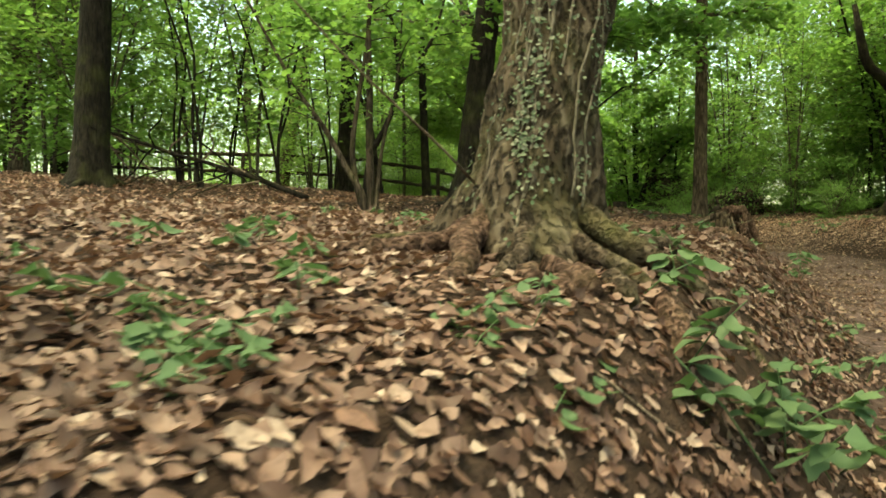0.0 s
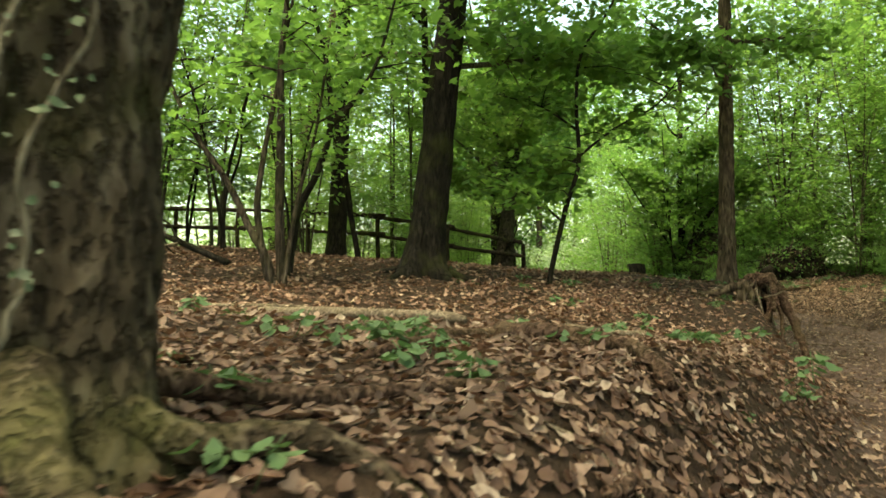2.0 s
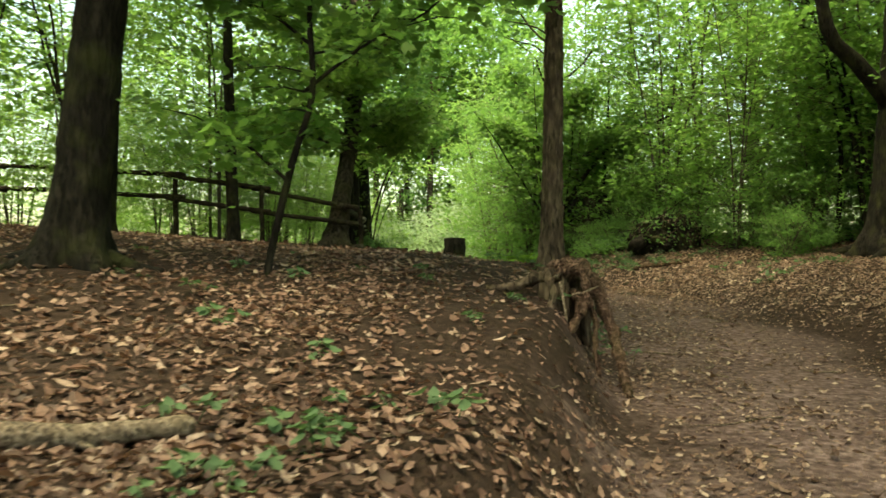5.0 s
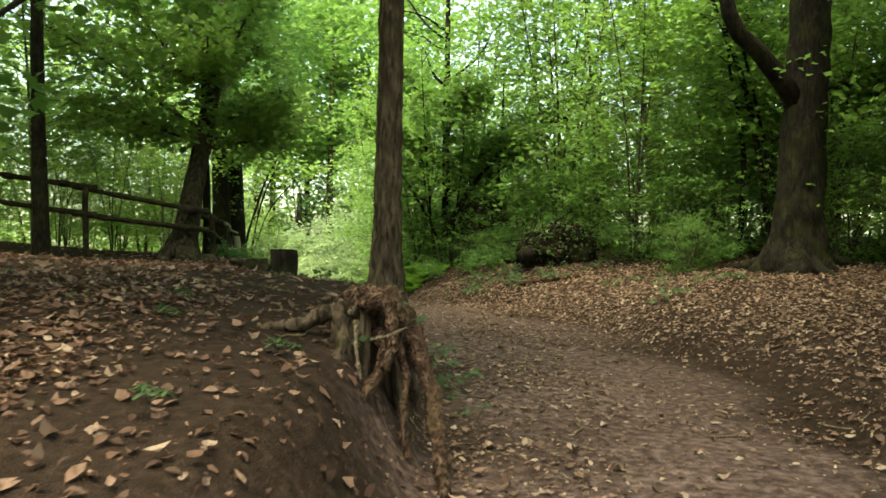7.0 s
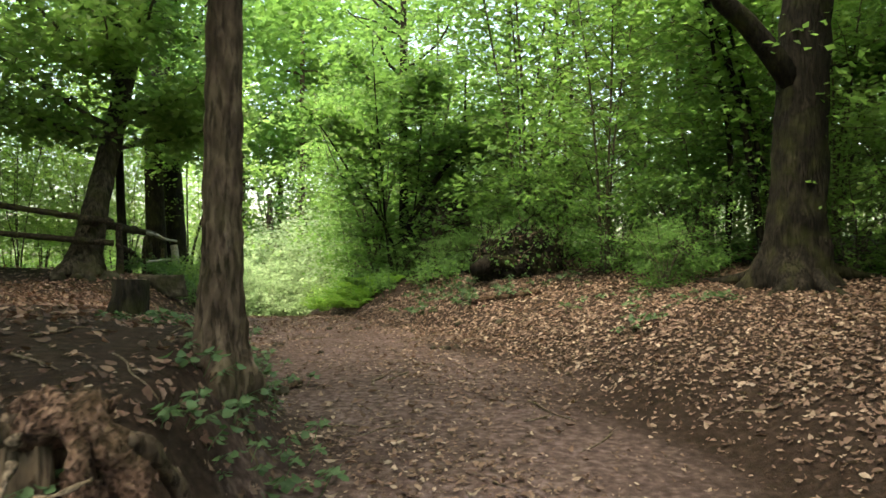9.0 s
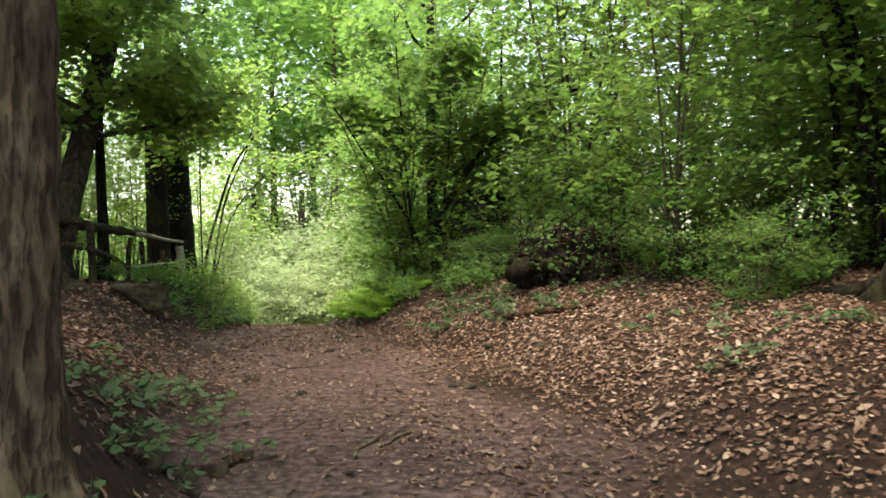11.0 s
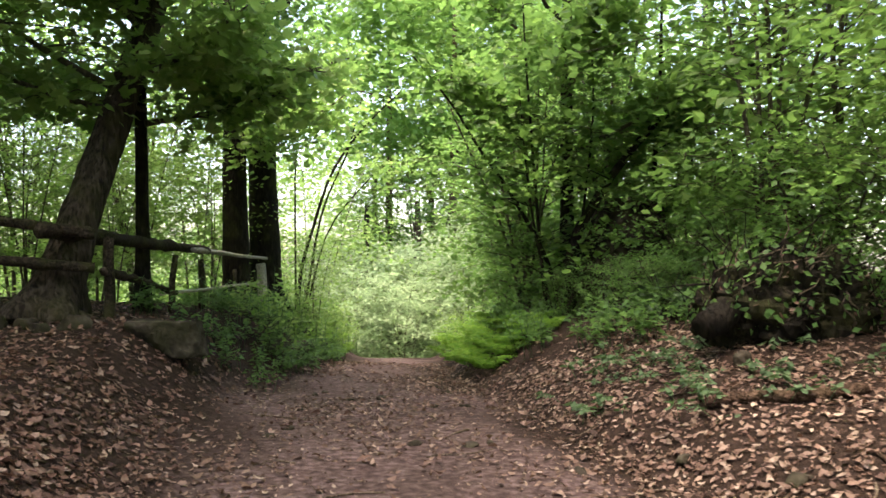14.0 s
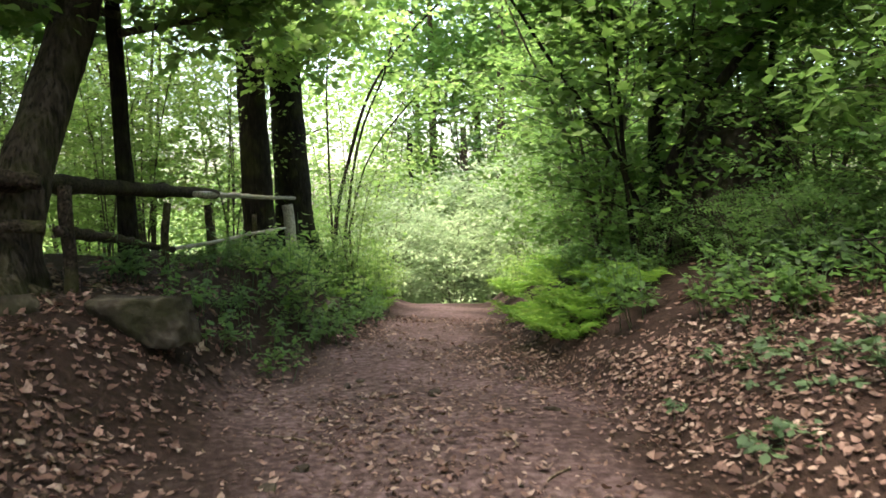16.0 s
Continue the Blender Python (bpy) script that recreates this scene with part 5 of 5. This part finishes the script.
def brush_pile():
    """An upturned root plate with a tangle of dead twigs, beside the path."""
    x, y = 9.5, 24.6
    z = h(x, y)
    ob = thing("brush_pile", x, y, z, "dark tangled heap of roots, twigs and earth", "brush pile")
    bm = bmesh.new()
    bmesh.ops.create_icosphere(bm, subdivisions=5, radius=1)
    for v in bm.verts:
        p = v.co * (1 + 0.3 * noise.noise(v.co * 1.6) + 0.22 * noise.noise(v.co * 4.2) + 0.16 * noise.noise(v.co * 9) + 0.12 * noise.noise(v.co * 17))
        v.co = Vector((p.x * 0.84, p.y * 0.46, max(p.z, -0.4) * 0.66 + 0.14))
    me = bpy.data.meshes.new("earth")
    bm.to_mesh(me)
    bm.free()
    me.materials.append(BARK_DARK)
    part("earth", me, None, ob)
    g = Geo()
    g.tube(bent((-1.0, -0.55, 0.12), (-0.55, -0.1, 0.34), 6, 0.02, 1), [0.13, 0.14, 0.14, 0.13, 0.12, 0.11], 14, 0.35)
    part("log_butt", g, BARK_DARK, ob, "dark butt of a log")
    r = random.Random(4)
    for i in range(230):
        a, e = r.uniform(0, 6.28), r.uniform(0.0, 1.35)
        d = Vector((math.cos(a) * math.cos(e) * 1.05, math.sin(a) * math.cos(e) * 0.55, math.sin(e) * 0.9 + 0.05))
        s = d * r.uniform(0.7, 0.95)
        t = s + Vector((r.gauss(0, 0.28), r.gauss(0, 0.2), r.gauss(0.08, 0.2)))
        g = Geo()
        g.tube(bent(s, t, 6, 0.06, i), [r.uniform(0.006, 0.016) * (1 - 0.12 * j) for j in range(6)], 5, 0.1)
        part("twig", g, BARK_DARK if i % 3 else DEAD, ob)

    rs = np.random.RandomState(6)
    for mat, n, size, name, label in ((LITTER, 90, 0.06, "dry_foliage", "dry brown leaves"), (LEAF_DARK, 700, 0.085, "green_foliage", "dark green leaves")):
        a, e = rs.uniform(0, 6.28, n), np.arcsin(rs.uniform(0.0, 1, n))
        d = np.stack([np.cos(a) * np.cos(e) * 1.05, np.sin(a) * np.cos(e) * 0.6, np.sin(e) * 0.9 + 0.08], 1) * rs.uniform(0.8, 1.15, (n, 1))
        me = leaf_mesh(name, mat, d, d + rs.normal(0, 0.4, (n, 3)), rs.normal(0, 1, (n, 3)), size * rs.uniform(0.6, 1.3, n))
        tagged(part(name, me, None, ob, label), kind="stuff")


brush_pile()


# ---- ferns, brambles and low plants ----
def fern(seed, fronds=13, ln=0.75):
    r = np.random.RandomState(seed)
    pos, nor, alo, siz = [], [], [], []
    for f in range(fronds):
        a = 2 * np.pi * f / fronds + r.uniform(-0.2, 0.2)
        L = ln * r.uniform(0.7, 1.15)
        d = np.array([np.cos(a), np.sin(a), 0])
        s = np.array([-np.sin(a), np.cos(a), 0])
        for i in range(22):
            t = 0.15 + 0.85 * i / 21
            p = d * L * t * 0.85 + np.array([0, 0, L * (1.1 * t - 0.75 * t * t)])
            w = 0.19 * L * (1 - t) ** 0.7 + 0.02
            for sg in (1, -1):
                pos.append(p), nor.append(np.array([0, 0, 1]) - d * 0.4 + r.normal(0, 0.15, 3))
                alo.append(s * sg + d * 0.35 + np.array([0, 0, -0.15])), siz.append(w * 1.25)
    ob = thing("fern", 0, 0, 0, "", "fern")
    part("fronds", leaf_mesh("fronds", FERN, np.array(pos), np.array(nor), np.array(alo), np.array(siz), 0.22), None, ob)
    return ob


def low_plant(seed, mat, leaves, tall, size, width=0.62, name="low_plant"):
    """A leafy plant a few hand-breadths high: stalks and broad leaves in tiers."""
    r = np.random.RandomState(seed)
    ob = thing(name, 0, 0, 0, "", "plant")
    pos, nor, alo, siz = [], [], [], []
    stalks = max(2, leaves // 12)
    for s in range(stalks):
        bx, by = r.normal(0, 0.09, 2)
        lx, ly = r.normal(0, 0.12, 2)
        ht = tall * r.uniform(0.6, 1.1)
        g = Geo()
        g.tube([(bx, by, -0.03), (bx + lx * 0.5, by + ly * 0.5, ht * 0.55), (bx + lx, by + ly, ht)], [0.0035, 0.003, 0.002], 5)
        part("stalk", g, LEAF_PLANT, ob)
        for i in range(max(4, leaves // stalks)):
            t = 0.35 + 0.65 * r.random()
            a = r.uniform(0, 6.28)
            d = np.array([np.cos(a), np.sin(a), 0])
            pos.append(np.array([bx + lx * t, by + ly * t, ht * t]) + d * size * 0.25)
            nor.append(np.array([0, 0, 1]) + d * 0.35 + r.normal(0, 0.2, 3))
            alo.append(d + np.array([0, 0, -0.2])), siz.append(size * r.uniform(0.6, 1.2))
    part("foliage", leaf_mesh("foliage", mat, np.array(pos), np.array(nor), np.array(alo), np.array(siz), width, 2 if leaves < 30 else 1, 0.08), None, ob)
    return ob


def plant_out(proto, places, label, category, group):
    for x, y, s, rz in places:
        o = copy_thing(proto, pose(x, y, h(x, y), 0, 0, rz) @ Matrix.Scale(s, 4))
        tagged(o, label, category, group)


r = random.Random(31)
F = [fern(1), fern(2, 11, 0.85)]
for i in range(26):
    y = r.uniform(27.5, 37)
    x = PATH_R(y) + r.uniform(0.05, 1.3)
    plant_out(F[i % 2], [(x, y, r.uniform(0.6, 1.1), r.uniform(0, 360))], "bright green fern at the edge of the path", "fern", "ferns")
for i in range(8):
    y = r.uniform(31, 38)
    plant_out(F[i % 2], [(PATH_L(y) - r.uniform(0.1, 1.0), y, r.uniform(0.6, 1.0), r.uniform(0, 360))], "bright green fern at the edge of the path", "fern", "ferns")
P = [low_plant(11, LEAF_PLANT, 26, 0.30, 0.10), low_plant(12, LEAF_PLANT, 16, 0.16, 0.085), low_plant(13, LEAF_DARK, 60, 0.45, 0.09, name="bramble"), low_plant(14, LEAF_LIGHT, 60, 0.75, 0.10, name="bush")]
plant_out(P[0], [(1.05, 2.66, 1.35, 0), (1.22, 2.86, 1.3, 80), (0.93, 2.86, 1.1, 160), (1.4, 2.98, 1.3, 30), (8.6, 27.2, 1.7, 10), (8.9, 26.9, 1.6, 100), (8.3, 26.6, 1.5, 200), (9.1, 27.5, 1.8, 300)], "nettle-like plant with blue-green leaves on the bank", "plant", "low plants")
LOW = [(0.05, 2.1), (0.42, 2.2), (-0.45, 3.1), (-0.25, 2.7), (-1.3, 2.2), (0.55, 2.75), (0.75, 3.2), (-0.75, 4.0), (0.25, 1.9), (-1.6, 3.5), (0.9, 6.2), (0.6, 5.3), (1.1, 5.0), (1.5, 6.9), (1.6, 5.2), (0.5, 6.6), (2.1, 8.1), (3.2, 8.4), (3.4, 9.0), (3.0, 8.9), (3.6, 9.4), (2.7, 8.2), (2.3, 11.2), (3.5, 8.0), (4.0, 10.2)]
plant_out(P[1], [(x, y, r.uniform(0.8, 1.4), r.uniform(0, 360)) for x, y in LOW], "small green seedling growing through the leaf litter", "plant", "low plants")
seedlings = []
for i in range(55):
    y = r.uniform(1.8, 15)
    seedlings.append((PATH_L(y) - 0.4 - 4.5 * r.random() ** 1.5, y, r.uniform(0.45, 0.95), r.uniform(0, 360)))
for i in range(34):
    y = r.uniform(19, 25.5)
    seedlings.append((PATH_R(y) + 0.5 + 2.2 * r.random(), y, r.uniform(0.5, 1.2), r.uniform(0, 360)))
plant_out(P[1], seedlings, "small green seedling growing through the leaf litter", "plant", "low plants")
places = []
for i in range(26):
    y = r.uniform(13.9, 16.6)
    places.append((PATH_L(y) - r.uniform(-0.15, 0.55), y, r.uniform(0.6, 1.0), r.uniform(0, 360)))
for i in range(30):
    y = r.uniform(16.8, 19.6)
    places.append((PATH_L(y) - r.uniform(-0.1, 0.9), y, r.uniform(0.5, 0.9), r.uniform(0, 360)))
for cx, cy, n, wide in [(1.4, 6.15, 5, 0.22), (4.92, 17.6, 14, 0.28), (4.92, 18.6, 12, 0.28), (5.3, 15.3, 12, 0.2), (7.5, 23.55, 5, 0.15), (8.1, 24.1, 9, 0.4), (8.3, 23.4, 14, 0.35), (7.6, 24.6, 9, 0.3), (0.35, 2.4, 3, 0.12), (-0.6, 2.2, 4, 0.25), (-0.9, 1.7, 4, 0.2)]:
    for i in range(n):
        places.append((cx + r.gauss(0, wide), cy + r.gauss(0, wide * 1.4), r.uniform(0.7, 1.15), r.uniform(0, 360)))
plant_out(P[1], places, "small ivy-like plant at the foot of the bank", "plant", "low plants")
places = []
for i in range(130):
    y = r.uniform(24.2, 36)
    v = r.uniform(0.7, 3.6) if y > 25.6 else r.uniform(2.0, 4.5)
    if abs(PATH_R(y) + v - 9.4) < 1.1 and y < 25.6:
        continue
    places.append((PATH_R(y) + v, y, r.uniform(0.8, 1.5), r.uniform(0, 360)))
for i in range(24):
    y = r.uniform(20.5, 23.5)
    places.append((PATH_R(y) + r.uniform(3.0, 4.8), y, r.uniform(0.7, 1.3), r.uniform(0, 360)))
for i in range(84):
    y = r.uniform(25.7, 34)
    places.append((PATH_L(y) - r.uniform(0.0, 1.9), y, r.uniform(0.7, 1.2), r.uniform(0, 360)))
plant_out(P[2], places, "green bramble clump on the bank", "plant", "brambles")
places = []
for i in range(42):
    y = r.uniform(27.2, 41)
    places.append((PATH_L(y) - r.uniform(0.3, 1.3), y, r.uniform(0.8, 1.6), r.uniform(0, 360)))
for i in range(10):
    y = r.uniform(34, 42)
    places.append((PATH_R(y) + r.uniform(0.2, 1.3), y, r.uniform(0.8, 1.5), r.uniform(0, 360)))
plant_out(P[3], places, "light green leafy bush beside the path", "bush", "bushes")
for p in F + P:
    remove(p)


# ---- leaf litter ----
def litter(name, mat, count, x0, x1, y0, y1, density, size, label, seed, lobed=True, edge=1.2):
    rs = np.random.RandomState(seed)
    x, y = rs.uniform(x0, x1, count), rs.uniform(y0, y1, count)
    fade = smooth((x - x0) / edge) * smooth((x1 - x) / edge) * smooth((y1 - y) / edge)
    keep = rs.uniform(0, 1, count) < density(x, y) * fade
    x, y = x[keep], y[keep]
    n = len(x)
    z = height(x, y) + rs.uniform(0.004, 0.028, n)
    e = 0.05
    gx, gy = (height(x + e, y) - height(x - e, y)) / (2 * e), (height(x, y + e) - height(x, y - e)) / (2 * e)
    normal = np.stack([-gx, -gy, np.ones(n)], 1) + rs.normal(0, 0.24, (n, 3))
    a = rs.uniform(0, 2 * np.pi, n)
    along = np.stack([np.cos(a), np.sin(a), rs.normal(0, 0.1, n)], 1)
    me = leaf_mesh(name, mat, np.stack([x, y, z], 1), normal, along, size * rs.uniform(0.4, 1.45, n), 0.56, lobed, 0.11)
    tagged(new(name, me), label, "leaves", kind="stuff")


def drift(x, y):
    return np.clip(0.62 + 0.75 * np.sin(1.3 * x + 2.1 * np.sin(0.9 * y)) * np.sin(1.1 * y + 1.7 * np.sin(0.8 * x)), 0.3, 1)


def on_left(x, y):
    u = PATH_L(y) - x
    bare = smooth((2.3 - u) / 1.0) * smooth((y - 9.5) / 1.5) * smooth((17.5 - y) / 1.5)
    return smooth((u + 0.1) / 0.7) * (1 - 0.72 * bare) * (0.35 + 0.65 * drift(x, y))


def on_path(x, y):
    u, v = PATH_L(y) - x, x - PATH_R(y)
    return ((u < 0.3) & (v < 0.5)) * np.clip(0.55 + 0.6 * np.sin(1.9 * x + 0.7 * y) * np.sin(1.1 * y), 0.2, 1)


def on_right(x, y):
    v = x - PATH_R(y)
    return smooth((v + 0.7 - 0.8 * smooth((18.5 - y) / 2)) / 1.0) * (0.62 + 0.38 * drift(x, y)) * (1 - 0.75 * smooth((v - 1.6) / 1.5) * (y > 23))


litter("leaf_litter", LITTER_FRESH, 30000, -2.6, 3.6, 0.6, 6.4, on_left, 0.068, "carpet of dry reddish-brown leaves round an old tree", 1, 2, 0.6)
litter("leaf_litter", LITTER_FRESH, 42000, -5.5, 5.0, 2.0, 9.8, lambda x, y: on_left(x, y) * (1 - 0.9 * ((x > -2.2) & (x < 3.2) & (y < 5.9))), 0.068, "carpet of dry reddish-brown leaves", 7)
litter("leaf_litter", LITTER, 50000, -9, 6, 9, 24, on_left, 0.08, "carpet of dry reddish-brown leaves", 2)
litter("leaf_litter", LITTER, 14000, 1.8, 6.4, 6.5, 15.5, on_left, 0.05, "dry brown leaves scattered over the bare bank", 9, 2, 0.5)
litter("leaf_litter", LITTER_PALE, 72000, 5.5, 14, 8, 27, on_right, 0.06, "carpet of pale pinkish-brown dry leaves", 3)
litter("leaf_litter", LITTER, 19000, 0.5, 5.5, 19, 30, lambda x, y: on_left(x, y) * (y < 26.5), 0.066, "carpet of dry reddish-brown leaves", 4)
litter("leaf_litter", LITTER_PALE, 90000, 0, 10, -1, 33, on_path, 0.042, "scattered dry leaves on the path", 5)


def far_carpet(x, y):
    near = ((x > -4.5) & (x < 5.5) & (y > 2.5) & (y < 8.5)) | ((x > -8) & (x < 5.5) & (y >= 10) & (y < 23)) | ((x >= 6.5) & (x < 13) & (y > 9) & (y < 26))
    u, v = PATH_L(y) - x, x - PATH_R(y)
    off = np.clip(np.maximum(u, v) * 1.2 + 0.15, 0.1, 1)
    return np.where(near, 0.05, 1.0) * off * (1 - smooth((y - 26) / 5))


litter("leaf_litter", LITTER, 44000, -17, 20, -10, 31, far_carpet, 0.1, "carpet of dry brown leaves under the trees", 6, False, 5.0)
litter("leaf_litter", LITTER_PALE, 26000, 0, 10, -1, 33, on_path, 0.075, "dry leaves strewn over the path", 8)
